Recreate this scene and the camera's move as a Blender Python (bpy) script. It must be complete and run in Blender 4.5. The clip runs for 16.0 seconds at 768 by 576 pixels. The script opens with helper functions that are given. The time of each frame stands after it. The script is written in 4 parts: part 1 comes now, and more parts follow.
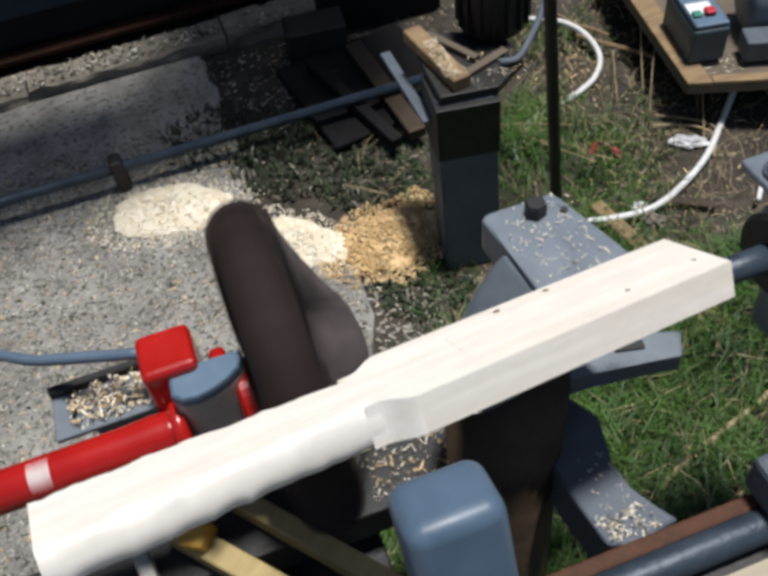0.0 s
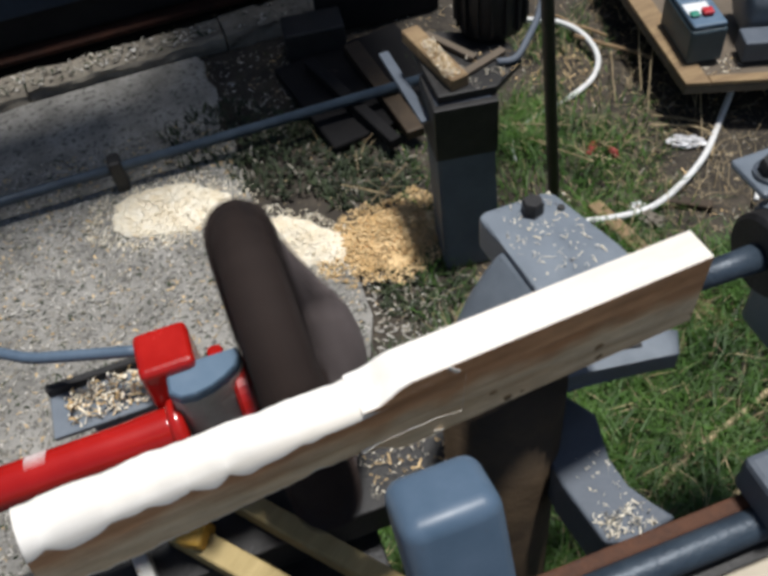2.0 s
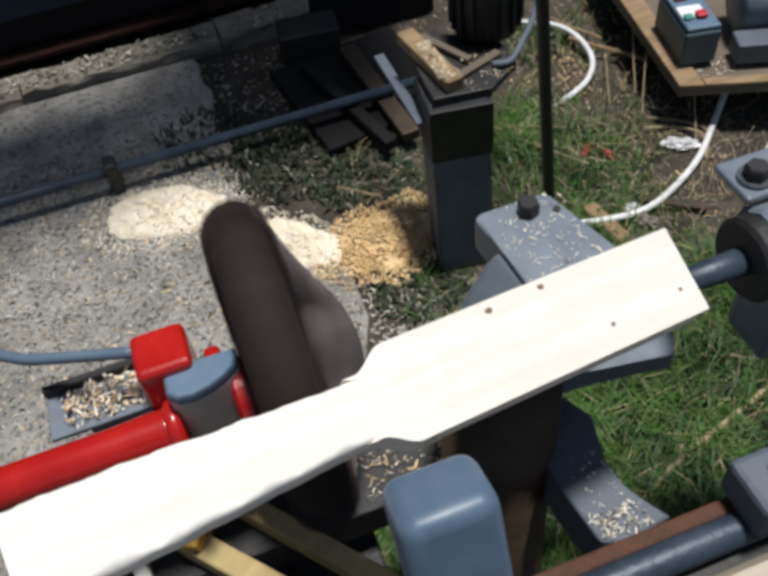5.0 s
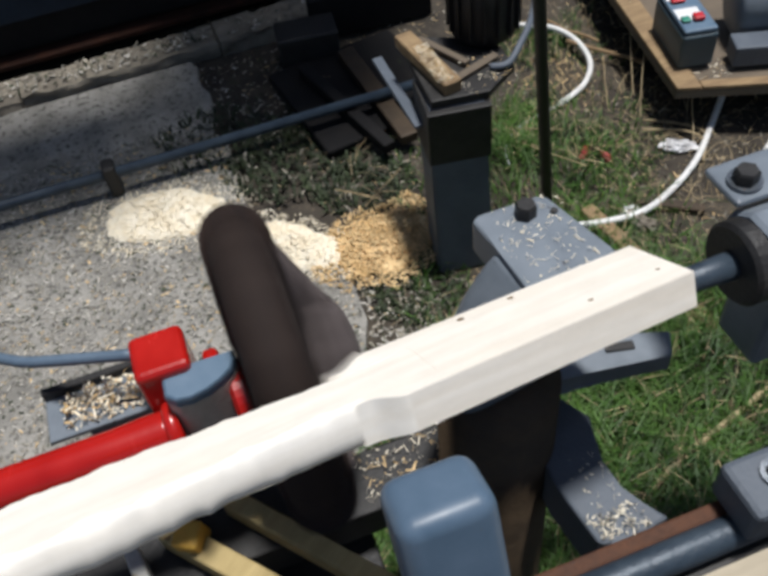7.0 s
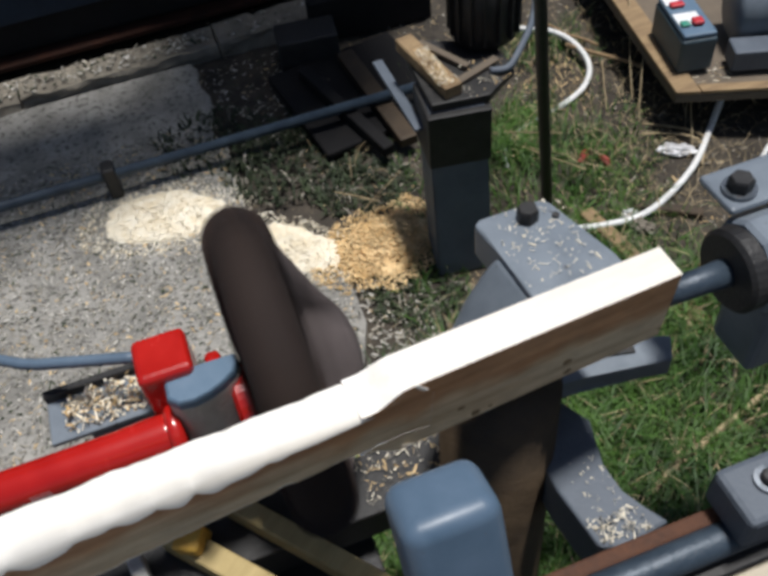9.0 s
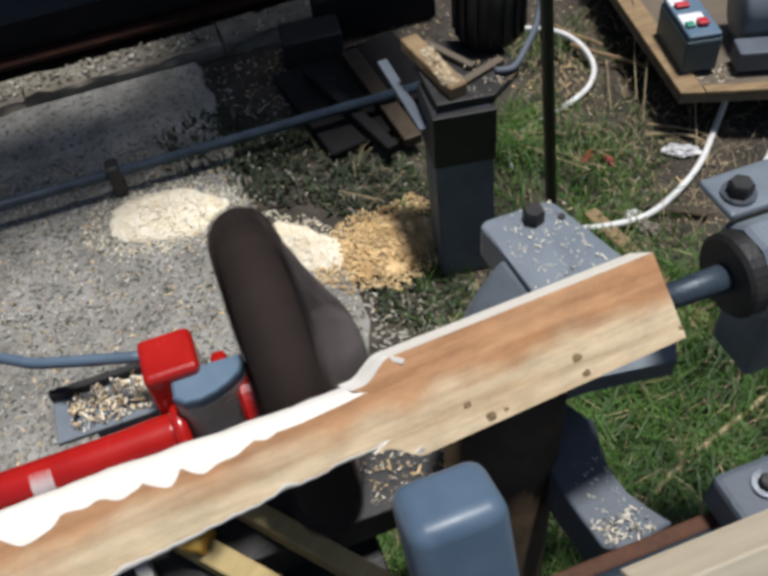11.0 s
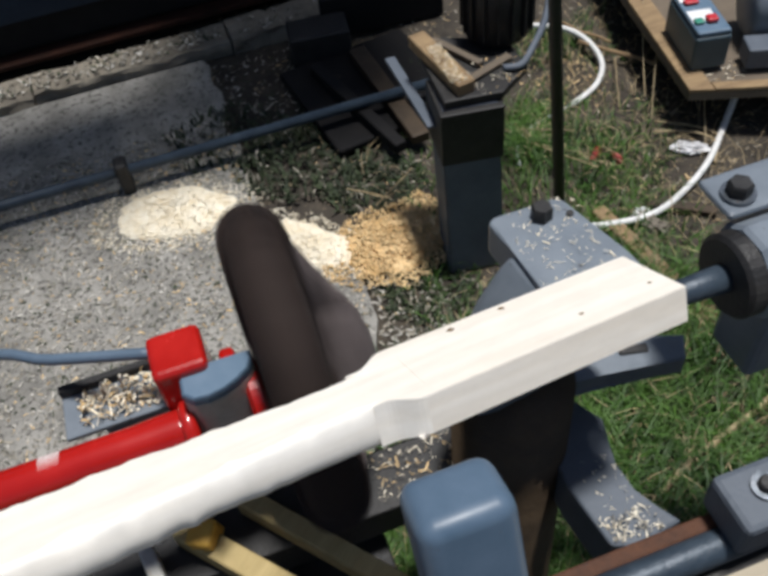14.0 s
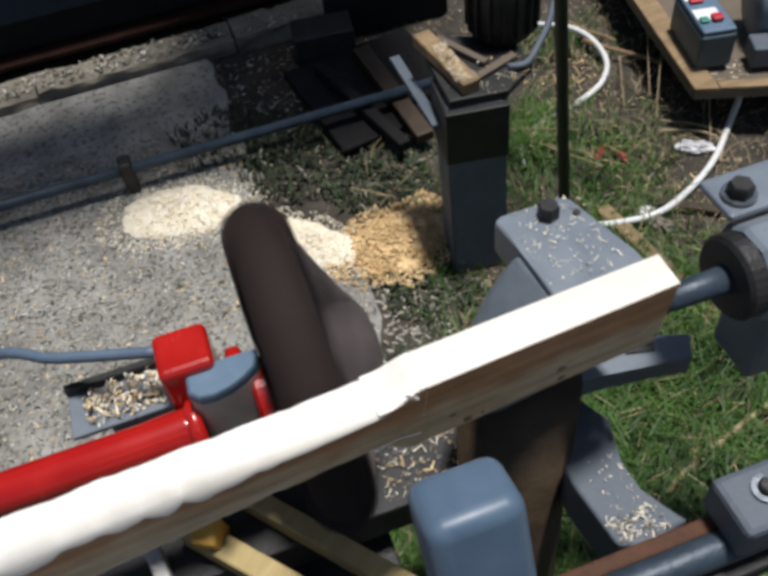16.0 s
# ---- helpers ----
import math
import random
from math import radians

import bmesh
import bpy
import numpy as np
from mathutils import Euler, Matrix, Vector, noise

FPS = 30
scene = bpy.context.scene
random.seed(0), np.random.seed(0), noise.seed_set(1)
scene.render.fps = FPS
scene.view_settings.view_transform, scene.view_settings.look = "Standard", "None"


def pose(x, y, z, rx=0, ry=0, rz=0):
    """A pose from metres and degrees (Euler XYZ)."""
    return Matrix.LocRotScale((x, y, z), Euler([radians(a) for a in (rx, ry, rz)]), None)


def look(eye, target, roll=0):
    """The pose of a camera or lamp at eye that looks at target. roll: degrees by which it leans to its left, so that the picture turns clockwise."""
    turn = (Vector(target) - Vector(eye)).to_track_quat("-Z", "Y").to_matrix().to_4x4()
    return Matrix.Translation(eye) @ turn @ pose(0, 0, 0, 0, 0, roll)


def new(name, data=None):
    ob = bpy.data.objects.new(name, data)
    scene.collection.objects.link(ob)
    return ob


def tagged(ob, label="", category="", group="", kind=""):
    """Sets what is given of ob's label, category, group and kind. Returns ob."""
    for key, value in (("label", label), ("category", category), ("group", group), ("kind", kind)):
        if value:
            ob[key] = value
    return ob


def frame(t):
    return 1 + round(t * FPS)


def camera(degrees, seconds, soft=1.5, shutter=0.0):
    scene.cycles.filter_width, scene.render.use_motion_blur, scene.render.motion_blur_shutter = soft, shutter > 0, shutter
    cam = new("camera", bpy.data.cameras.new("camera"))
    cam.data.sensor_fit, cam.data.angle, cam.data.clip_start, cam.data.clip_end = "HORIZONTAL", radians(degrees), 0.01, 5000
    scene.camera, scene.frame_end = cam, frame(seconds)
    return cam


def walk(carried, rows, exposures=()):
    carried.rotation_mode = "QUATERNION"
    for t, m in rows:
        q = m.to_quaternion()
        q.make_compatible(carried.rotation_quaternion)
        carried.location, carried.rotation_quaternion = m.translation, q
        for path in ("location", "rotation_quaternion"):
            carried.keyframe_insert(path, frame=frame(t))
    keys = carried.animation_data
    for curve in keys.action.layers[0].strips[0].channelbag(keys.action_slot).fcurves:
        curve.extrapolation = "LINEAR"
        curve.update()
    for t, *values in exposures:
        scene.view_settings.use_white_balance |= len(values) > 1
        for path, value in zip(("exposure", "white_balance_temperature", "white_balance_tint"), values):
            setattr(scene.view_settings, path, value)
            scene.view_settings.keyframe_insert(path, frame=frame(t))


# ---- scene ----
cam = camera(50.0, 16.0, soft=3.8, shutter=0.5)
PATH = [
    (0, (0.0016, 0.0087, 1.2989), (0.2195, 0.9396, 0.1430), -8.43),
    (0.5, (0.0024, 0.0071, 1.2982), (0.2209, 0.9385, 0.1429), -8.42),
    (1, (0.0018, 0.0059, 1.2975), (0.2215, 0.9377, 0.1428), -8.34),
    (1.5, (0.0024, 0.0045, 1.2970), (0.2219, 0.9372, 0.1430), -8.36),
    (2, (0.0018, 0.0045, 1.2978), (0.2219, 0.9367, 0.1434), -8.35),
    (2.5, (0.0003, 0.0045, 1.2993), (0.2227, 0.9352, 0.1441), -8.22),
    (3, (0.0005, 0.0037, 1.2983), (0.2240, 0.9354, 0.1442), -8.18),
    (3.5, (-0.0002, 0.0031, 1.2974), (0.2254, 0.9355, 0.1442), -8.09),
    (4, (-0.0008, 0.0034, 1.2983), (0.2269, 0.9352, 0.1451), -8.01),
    (6.5, (-0.0001, 0.0001, 1.2995), (0.2324, 0.9351, 0.1498), -8.03),
    (7, (-0.0000, 0.0000, 1.3000), (0.2333, 0.9355, 0.1509), -8.00),
    (7.5, (-0.0009, 0.0017, 1.3006), (0.2342, 0.9370, 0.1517), -7.89),
    (8, (-0.0019, 0.0013, 1.3003), (0.2348, 0.9378, 0.1527), -7.79),
    (8.5, (-0.0038, 0.0017, 1.3016), (0.2353, 0.9377, 0.1541), -7.66),
    (9, (-0.0048, 0.0019, 1.3031), (0.2351, 0.9376, 0.1555), -7.51),
    (11.5, (-0.0085, 0.0046, 1.3059), (0.2262, 0.9393, 0.1564), -7.45),
    (12, (-0.0087, 0.0047, 1.3053), (0.2241, 0.9398, 0.1558), -7.53),
    (12.5, (-0.0082, 0.0048, 1.3060), (0.2214, 0.9395, 0.1555), -7.64),
    (13, (-0.0081, 0.0044, 1.3050), (0.2192, 0.9399, 0.1547), -7.76),
    (13.5, (-0.0082, 0.0035, 1.3049), (0.2164, 0.9401, 0.1549), -7.90),
    (14, (-0.0091, 0.0036, 1.3050), (0.2135, 0.9402, 0.1547), -7.98),
    (14.5, (-0.0104, 0.0046, 1.3047), (0.2104, 0.9414, 0.1542), -8.01),
    (15, (-0.0119, 0.0044, 1.3048), (0.2082, 0.9415, 0.1543), -8.02),
    (15.5, (-0.0119, 0.0046, 1.3048), (0.2062, 0.9418, 0.1541), -8.13),
    (16, (-0.0123, 0.0054, 1.3040), (0.2053, 0.9426, 0.1532), -8.16),
]
walk(cam, [(t, look(eye, target, roll)) for t, eye, target, roll in PATH])

# ---- light ----
SUN = Vector((0.15, 0.04, 1.0)).normalized()
world = bpy.data.worlds.new("sky")
scene.world = world
world.use_nodes = True
wn = world.node_tree.nodes
sky = wn.new("ShaderNodeTexSky")
sky.sky_type, sky.sun_disc = "NISHITA", False
sky.sun_elevation = math.asin(SUN.z)
sky.sun_rotation = math.atan2(SUN.x, SUN.y)
world.node_tree.links.new(sky.outputs["Color"], wn["Background"].inputs["Color"])
wn["Background"].inputs["Strength"].default_value = 0.076
sun_data = bpy.data.lights.new("sun", "SUN")
sun_data.energy, sun_data.angle, sun_data.color = 5.4, radians(7.0), (1.0, 0.985, 0.965)
sun = new("sun", sun_data)
sun.matrix_world = look(SUN * 10, (0, 0, 0))
scene.view_settings.exposure = -0.40


# ---- materials ----
def mat(name, c1, c2, scale=40, rough=0.6, metal=0.0, bump=0.2, fine=300, c3=None, spots=0.0, spot_scale=90, stretch=(1, 1, 1), spec=0.5, coat=0.0, vary=0.0):
    """Two-scale noise colour between c1 and c2, spots of c3, and fine relief. Object coordinates, in metres."""
    m = bpy.data.materials.new(name)
    m.use_nodes = True
    nt = m.node_tree
    n, l = nt.nodes, nt.links
    b = n["Principled BSDF"]
    b.inputs["Roughness"].default_value = rough
    b.inputs["Metallic"].default_value = metal
    b.inputs["Specular IOR Level"].default_value = spec
    b.inputs["Coat Weight"].default_value = coat
    tc = n.new("ShaderNodeTexCoord")
    mp = n.new("ShaderNodeMapping")
    mp.inputs["Scale"].default_value = stretch
    l.new(tc.outputs["Object"], mp.inputs["Vector"])
    big = n.new("ShaderNodeTexNoise")
    big.inputs["Scale"].default_value = scale
    big.inputs["Detail"].default_value = 6
    big.inputs["Roughness"].default_value = 0.65
    l.new(mp.outputs[0], big.inputs["Vector"])
    ramp = n.new("ShaderNodeValToRGB")
    ramp.color_ramp.elements[0].position, ramp.color_ramp.elements[1].position = 0.32, 0.68
    ramp.color_ramp.elements[0].color, ramp.color_ramp.elements[1].color = (*c1, 1), (*c2, 1)
    l.new(big.outputs["Fac"], ramp.inputs["Fac"])
    col = ramp.outputs["Color"]
    small = n.new("ShaderNodeTexNoise")
    small.inputs["Scale"].default_value = fine
    small.inputs["Detail"].default_value = 4
    l.new(mp.outputs[0], small.inputs["Vector"])
    if c3 is not None:
        sp = n.new("ShaderNodeTexNoise")
        sp.inputs["Scale"].default_value = spot_scale
        sp.inputs["Detail"].default_value = 5
        sp.inputs["Roughness"].default_value = 0.7
        l.new(mp.outputs[0], sp.inputs["Vector"])
        r2 = n.new("ShaderNodeValToRGB")
        r2.color_ramp.elements[0].position = 0.68 - spots
        r2.color_ramp.elements[1].position = 0.72 - spots
        l.new(sp.outputs["Fac"], r2.inputs["Fac"])
        mx = n.new("ShaderNodeMix")
        mx.data_type = "RGBA"
        mx.inputs["B"].default_value = (*c3, 1)
        l.new(r2.outputs["Color"], mx.inputs["Factor"])
        l.new(col, mx.inputs["A"])
        col = mx.outputs["Result"]
    if vary:
        oi = n.new("ShaderNodeObjectInfo")
        ge = n.new("ShaderNodeNewGeometry")
        ad = n.new("ShaderNodeMath")
        l.new(oi.outputs["Random"], ad.inputs[0])
        l.new(ge.outputs["Random Per Island"], ad.inputs[1])
        fr = n.new("ShaderNodeMath")
        fr.operation = "FRACT"
        l.new(ad.outputs[0], fr.inputs[0])
        mr = n.new("ShaderNodeMapRange")
        mr.inputs["To Min"].default_value, mr.inputs["To Max"].default_value = 1 - vary, 1 + vary
        l.new(fr.outputs[0], mr.inputs["Value"])
        hs = n.new("ShaderNodeHueSaturation")
        l.new(mr.outputs[0], hs.inputs["Value"])
        l.new(col, hs.inputs["Color"])
        col = hs.outputs["Color"]
    l.new(col, b.inputs["Base Color"])
    rr = n.new("ShaderNodeMapRange")
    rr.inputs["To Min"].default_value, rr.inputs["To Max"].default_value = max(0.05, rough - 0.12), min(1, rough + 0.12)
    l.new(big.outputs["Fac"], rr.inputs["Value"])
    l.new(rr.outputs[0], b.inputs["Roughness"])
    bp = n.new("ShaderNodeBump")
    bp.inputs["Strength"].default_value = bump
    bp.inputs["Distance"].default_value = 0.004
    l.new(small.outputs["Fac"], bp.inputs["Height"])
    l.new(bp.outputs[0], b.inputs["Normal"])
    return m


M = {}
M["soil"] = mat("soil", (0.02, 0.016, 0.012), (0.076, 0.062, 0.046), 9, 0.95, 0, 1.0, 60, (0.33, 0.26, 0.16), 0.06, 45)
M["concrete"] = mat("concrete", (0.165, 0.158, 0.142), (0.36, 0.345, 0.315), 9, 0.95, 0, 1.0, 110, (0.10, 0.095, 0.085), 0.13, 75)
M["kerb"] = mat("kerb_stone", (0.13, 0.112, 0.088), (0.27, 0.24, 0.19), 9, 0.9, 0, 0.8, 80, (0.12, 0.10, 0.08), 0.05, 25)
M["bed_rust"] = mat("dark_rusty_flange", (0.014, 0.006, 0.004), (0.045, 0.016, 0.009), 14, 0.85, 0, 0.5, 200, (0.012, 0.009, 0.008), 0.05, 50, spec=0.2)
M["bed_blue"] = mat("dark_blue_bed_paint", (0.010, 0.019, 0.034), (0.018, 0.032, 0.052), 14, 0.6, 0, 0.15, 160, spec=0.3)
M["bed_black"] = mat("black_bed_paint", (0.006, 0.006, 0.007), (0.014, 0.013, 0.013), 12, 0.8, 0, 0.25, 160, (0.03, 0.016, 0.01), -0.01, 60, spec=0.2)
M["grass"] = mat("grass_blade", (0.018, 0.056, 0.006), (0.075, 0.160, 0.020), 9, 0.6, 0, 0.1, 200, vary=0.45)
M["straw"] = mat("straw", (0.22, 0.165, 0.09), (0.44, 0.345, 0.20), 30, 0.7, 0, 0.1, 200, vary=0.35)
M["weed"] = mat("weed_leaf", (0.012, 0.022, 0.008), (0.042, 0.058, 0.022), 30, 0.7, 0, 0.2, 200, vary=0.5)
M["sawdust"] = mat("sawdust", (0.84, 0.73, 0.53), (0.92, 0.86, 0.72), 30, 0.9, 0, 1.0, 160, (0.45, 0.30, 0.14), 0.0, 70)
M["shaving"] = mat("wood_shaving", (0.50, 0.32, 0.13), (0.80, 0.60, 0.33), 30, 0.75, 0, 0.2, 200, vary=0.3)
M["old_chip"] = mat("old_wood_chip", (0.20, 0.18, 0.145), (0.36, 0.33, 0.27), 30, 0.9, 0, 0.2, 200, vary=0.5)
M["grey_chip"] = mat("grey_wood_chip", (0.38, 0.36, 0.32), (0.62, 0.59, 0.53), 30, 0.9, 0, 0.2, 200, vary=0.3)
M["machine_grey"] = mat("grey_machine_paint", (0.135, 0.16, 0.19), (0.19, 0.22, 0.255), 18, 0.42, 0, 0.08, 220, (0.07, 0.07, 0.075), 0.02, 50)
M["leg_grey"] = mat("dark_grey_paint", (0.075, 0.092, 0.118), (0.11, 0.13, 0.16), 16, 0.6, 0, 0.2, 200, (0.05, 0.045, 0.04), 0.0, 40)
M["guard_blue"] = mat("blue_grey_paint", (0.07, 0.115, 0.17), (0.10, 0.15, 0.215), 20, 0.42, 0, 0.03, 150, (0.10, 0.09, 0.08), -0.02, 60)
M["black"] = mat("black_steel", (0.012, 0.012, 0.013), (0.035, 0.033, 0.032), 20, 0.55, 0.2, 0.25, 200, (0.09, 0.04, 0.02), -0.01, 60)
M["dark_brown"] = mat("oily_brown_iron", (0.030, 0.020, 0.012), (0.075, 0.050, 0.028), 12, 0.6, 0.2, 0.4, 120)
M["rust"] = mat("rusty_steel", (0.05, 0.021, 0.012), (0.12, 0.05, 0.026), 40, 0.75, 0.2, 0.5, 200, (0.05, 0.03, 0.025), 0.05, 50)
M["steel"] = mat("worn_steel", (0.12, 0.14, 0.16), (0.22, 0.24, 0.27), 30, 0.35, 0.85, 0.15, 250, (0.14, 0.08, 0.05), 0.0, 60)
M["rail_grey"] = mat("worn_grey_rail", (0.028, 0.042, 0.062), (0.055, 0.078, 0.105), 25, 0.45, 0.2, 0.2, 200, (0.12, 0.06, 0.035), 0.0, 50)
M["red"] = mat("red_paint", (0.34, 0.008, 0.006), (0.47, 0.014, 0.010), 15, 0.24, 0, 0.06, 160, (0.30, 0.03, 0.02), -0.03, 70, coat=0.3)
M["cap"] = mat("worn_blue_grey_paint", (0.085, 0.145, 0.215), (0.13, 0.195, 0.27), 20, 0.5, 0, 0.05, 160)
M["cap_worn"] = mat("bare_worn_casting", (0.36, 0.35, 0.32), (0.50, 0.49, 0.46), 30, 0.5, 0.1, 0.3, 160, (0.30, 0.20, 0.10), 0.02, 45)
M["yellow"] = mat("yellow_paint", (0.55, 0.30, 0.04), (0.72, 0.42, 0.07), 30, 0.5, 0, 0.3, 200, (0.25, 0.13, 0.05), 0.03, 60)
M["flap"] = mat("brown_abrasive_flap", (0.013, 0.0065, 0.005), (0.031, 0.017, 0.012), 40, 0.85, 0, 0.5, 250, vary=0.3)
# paler copy of flap: the wheel's lit, blurred side put into the colour
M["pale_flap"] = mat("lit_side_flap", (0.060, 0.047, 0.046), (0.11, 0.09, 0.088), 40, 0.9, 0, 0.4, 250, vary=0.3)
M["timber"] = mat("weathered_timber", (0.18, 0.115, 0.06), (0.34, 0.235, 0.125), 10, 0.8, 0, 0.5, 60, (0.12, 0.08, 0.05), 0.02, 20, stretch=(1, 6, 6))
M["pale_timber"] = mat("pale_yellow_timber", (0.36, 0.27, 0.11), (0.52, 0.40, 0.19), 8, 0.75, 0, 0.3, 60, (0.22, 0.15, 0.07), 0.0, 30, stretch=(6, 1, 6))
M["white_cable"] = mat("white_plastic_cable", (0.66, 0.66, 0.64), (0.80, 0.80, 0.78), 20, 0.5, 0, 0.05, 100)
M["grey_cable"] = mat("grey_cable", (0.22, 0.23, 0.24), (0.30, 0.31, 0.32), 20, 0.5, 0, 0.05, 100)
M["blue_hose"] = mat("blue_grey_hose", (0.08, 0.12, 0.17), (0.12, 0.17, 0.23), 20, 0.5, 0, 0.05, 100)
M["plastic_white"] = mat("white_plastic", (0.70, 0.71, 0.72), (0.84, 0.84, 0.84), 20, 0.4, 0, 0.3, 60)
M["button_red"] = mat("red_button", (0.45, 0.02, 0.03), (0.55, 0.03, 0.04), 20, 0.35, 0, 0.02, 100)
M["button_green"] = mat("green_button", (0.03, 0.22, 0.15), (0.05, 0.28, 0.2), 20, 0.35, 0, 0.02, 100)
M["box_grey"] = mat("grey_switch_case", (0.04, 0.07, 0.09), (0.06, 0.095, 0.12), 20, 0.45, 0, 0.1, 100)
M["roof"] = mat("dark_plank_wood", (0.10, 0.08, 0.06), (0.18, 0.14, 0.1), 6, 0.85, 0, 0.3, 60)
M["scuff"] = mat("pale_scuff", (0.55, 0.40, 0.38), (0.75, 0.66, 0.64), 120, 0.6, 0, 0.2, 300)
M["wrapper"] = mat("crumpled_film", (0.22, 0.22, 0.22), (0.80, 0.80, 0.82), 60, 0.3, 0, 0.6, 120)
M["red_rag"] = mat("red_plastic_scrap", (0.16, 0.02, 0.016), (0.42, 0.06, 0.05), 40, 0.5, 0, 0.3, 100)


def wood(name, light, dark, seed=0.0, grain=(2.5, 40, 40), heart=None, stain=0.08):
    """Softwood with grain along x, in metres."""
    m = bpy.data.materials.new(name)
    m.use_nodes = True
    n, l = m.node_tree.nodes, m.node_tree.links
    b = n["Principled BSDF"]
    tc = n.new("ShaderNodeTexCoord")
    mp = n.new("ShaderNodeMapping")
    mp.inputs["Scale"].default_value = grain
    mp.inputs["Location"].default_value = (seed, seed * 3, seed * 7)
    l.new(tc.outputs["Object"], mp.inputs["Vector"])
    g = n.new("ShaderNodeTexNoise")
    g.inputs["Scale"].default_value, g.inputs["Detail"].default_value = 1.6, 8
    l.new(mp.outputs[0], g.inputs["Vector"])
    r = n.new("ShaderNodeValToRGB")
    r.color_ramp.elements[0].position, r.color_ramp.elements[1].position = 0.3, 0.62
    r.color_ramp.elements[0].color, r.color_ramp.elements[1].color = (*dark, 1), (*light, 1)
    l.new(g.outputs["Fac"], r.inputs["Fac"])
    col = r.outputs["Color"]
    # broad stains and fine saw marks
    mo = n.new("ShaderNodeTexNoise")
    mo.inputs["Scale"].default_value, mo.inputs["Detail"].default_value, mo.inputs["Roughness"].default_value = 26, 7, 0.7
    m2 = n.new("ShaderNodeMapping")
    m2.inputs["Scale"].default_value = (1.0, 2.6, 2.6)
    m2.inputs["Location"].default_value = (seed * 2, seed, seed * 5)
    l.new(tc.outputs["Object"], m2.inputs["Vector"])
    l.new(m2.outputs[0], mo.inputs["Vector"])
    mr = n.new("ShaderNodeMapRange")
    mr.inputs["From Min"].default_value, mr.inputs["From Max"].default_value = 0.3, 0.7
    mr.inputs["To Min"].default_value, mr.inputs["To Max"].default_value = 1 - stain, 1 + 0.35 * stain
    l.new(mo.outputs["Fac"], mr.inputs["Value"])
    hs = n.new("ShaderNodeHueSaturation")
    l.new(mr.outputs[0], hs.inputs["Value"])
    l.new(col, hs.inputs["Color"])
    col = hs.outputs["Color"]
    if heart:
        # reddish heartwood towards one edge of the board
        sp = n.new("ShaderNodeSeparateXYZ")
        l.new(tc.outputs["Object"], sp.inputs[0])
        w1 = n.new("ShaderNodeTexNoise")
        w1.inputs["Scale"].default_value = 14
        l.new(tc.outputs["Object"], w1.inputs["Vector"])
        hm = n.new("ShaderNodeMath")
        hm.operation, hm.inputs[1].default_value, hm.inputs[2].default_value = "MULTIPLY_ADD", -22.0, 0.0
        l.new(sp.outputs["Y"], hm.inputs[0])
        ha = n.new("ShaderNodeMath")
        l.new(hm.outputs[0], ha.inputs[0])
        l.new(w1.outputs["Fac"], ha.inputs[1])
        hr = n.new("ShaderNodeValToRGB")
        hr.color_ramp.elements[0].position, hr.color_ramp.elements[1].position = 0.35, 0.75
        l.new(ha.outputs[0], hr.inputs["Fac"])
        hx = n.new("ShaderNodeMix")
        hx.data_type, hx.blend_type = "RGBA", "MULTIPLY"
        hx.inputs["B"].default_value = (*heart, 1)
        l.new(hr.outputs["Color"], hx.inputs["Factor"])
        l.new(col, hx.inputs["A"])
        col = hx.outputs["Result"]
    l.new(col, b.inputs["Base Color"])
    b.inputs["Roughness"].default_value = 0.62
    bp = n.new("ShaderNodeBump")
    bp.inputs["Strength"].default_value, bp.inputs["Distance"].default_value = 0.25, 0.002
    l.new(g.outputs["Fac"], bp.inputs["Height"])
    l.new(bp.outputs[0], b.inputs["Normal"])
    return m


M["wood_fresh"] = wood("fresh_cut_pine", (0.92, 0.88, 0.81), (0.86, 0.80, 0.70))
M["wood_cream"] = wood("planed_cream_pine", (0.88, 0.83, 0.75), (0.80, 0.73, 0.63), 1.3)
M["wood_old"] = wood("greyed_pattern_wood", (0.56, 0.49, 0.37), (0.44, 0.37, 0.27), 3.3)
M["wood_yellow"] = wood("sawn_yellow_pine", (0.84, 0.75, 0.58), (0.74, 0.62, 0.44), 5.3)
M["knot"] = mat("dark_knot", (0.14, 0.09, 0.045), (0.30, 0.20, 0.10), 120, 0.7, 0, 0.3, 400)
M["wood_brown"] = wood("rough_sawn_brown_pine", (0.69, 0.55, 0.36), (0.50, 0.35, 0.20), 2.1, (4, 60, 60), (0.82, 0.56, 0.42), 0.28)


# ---- mesh helpers ----
def finish(name, bm, material, smooth=False):
    me = bpy.data.meshes.new(name)
    bmesh.ops.recalc_face_normals(bm, faces=bm.faces)
    bm.to_mesh(me)
    bm.free()
    for mt in material if isinstance(material, (list, tuple)) else [material]:
        me.materials.append(M[mt])
    if smooth:
        for p in me.polygons:
            p.use_smooth = True
    return me


def part(name, bm, material, parent, label="", smooth=False, at=None):
    ob = new(name, finish(name, bm, material, smooth))
    ob.parent = parent
    if at is not None:
        ob.matrix_basis = at
    return tagged(ob, label)


def thing(name, label, category, m=None, group="", kind=""):
    ob = new(name)
    ob.empty_display_size = 0.02
    if m is not None:
        ob.matrix_basis = m
    return tagged(ob, label, category, group, kind)


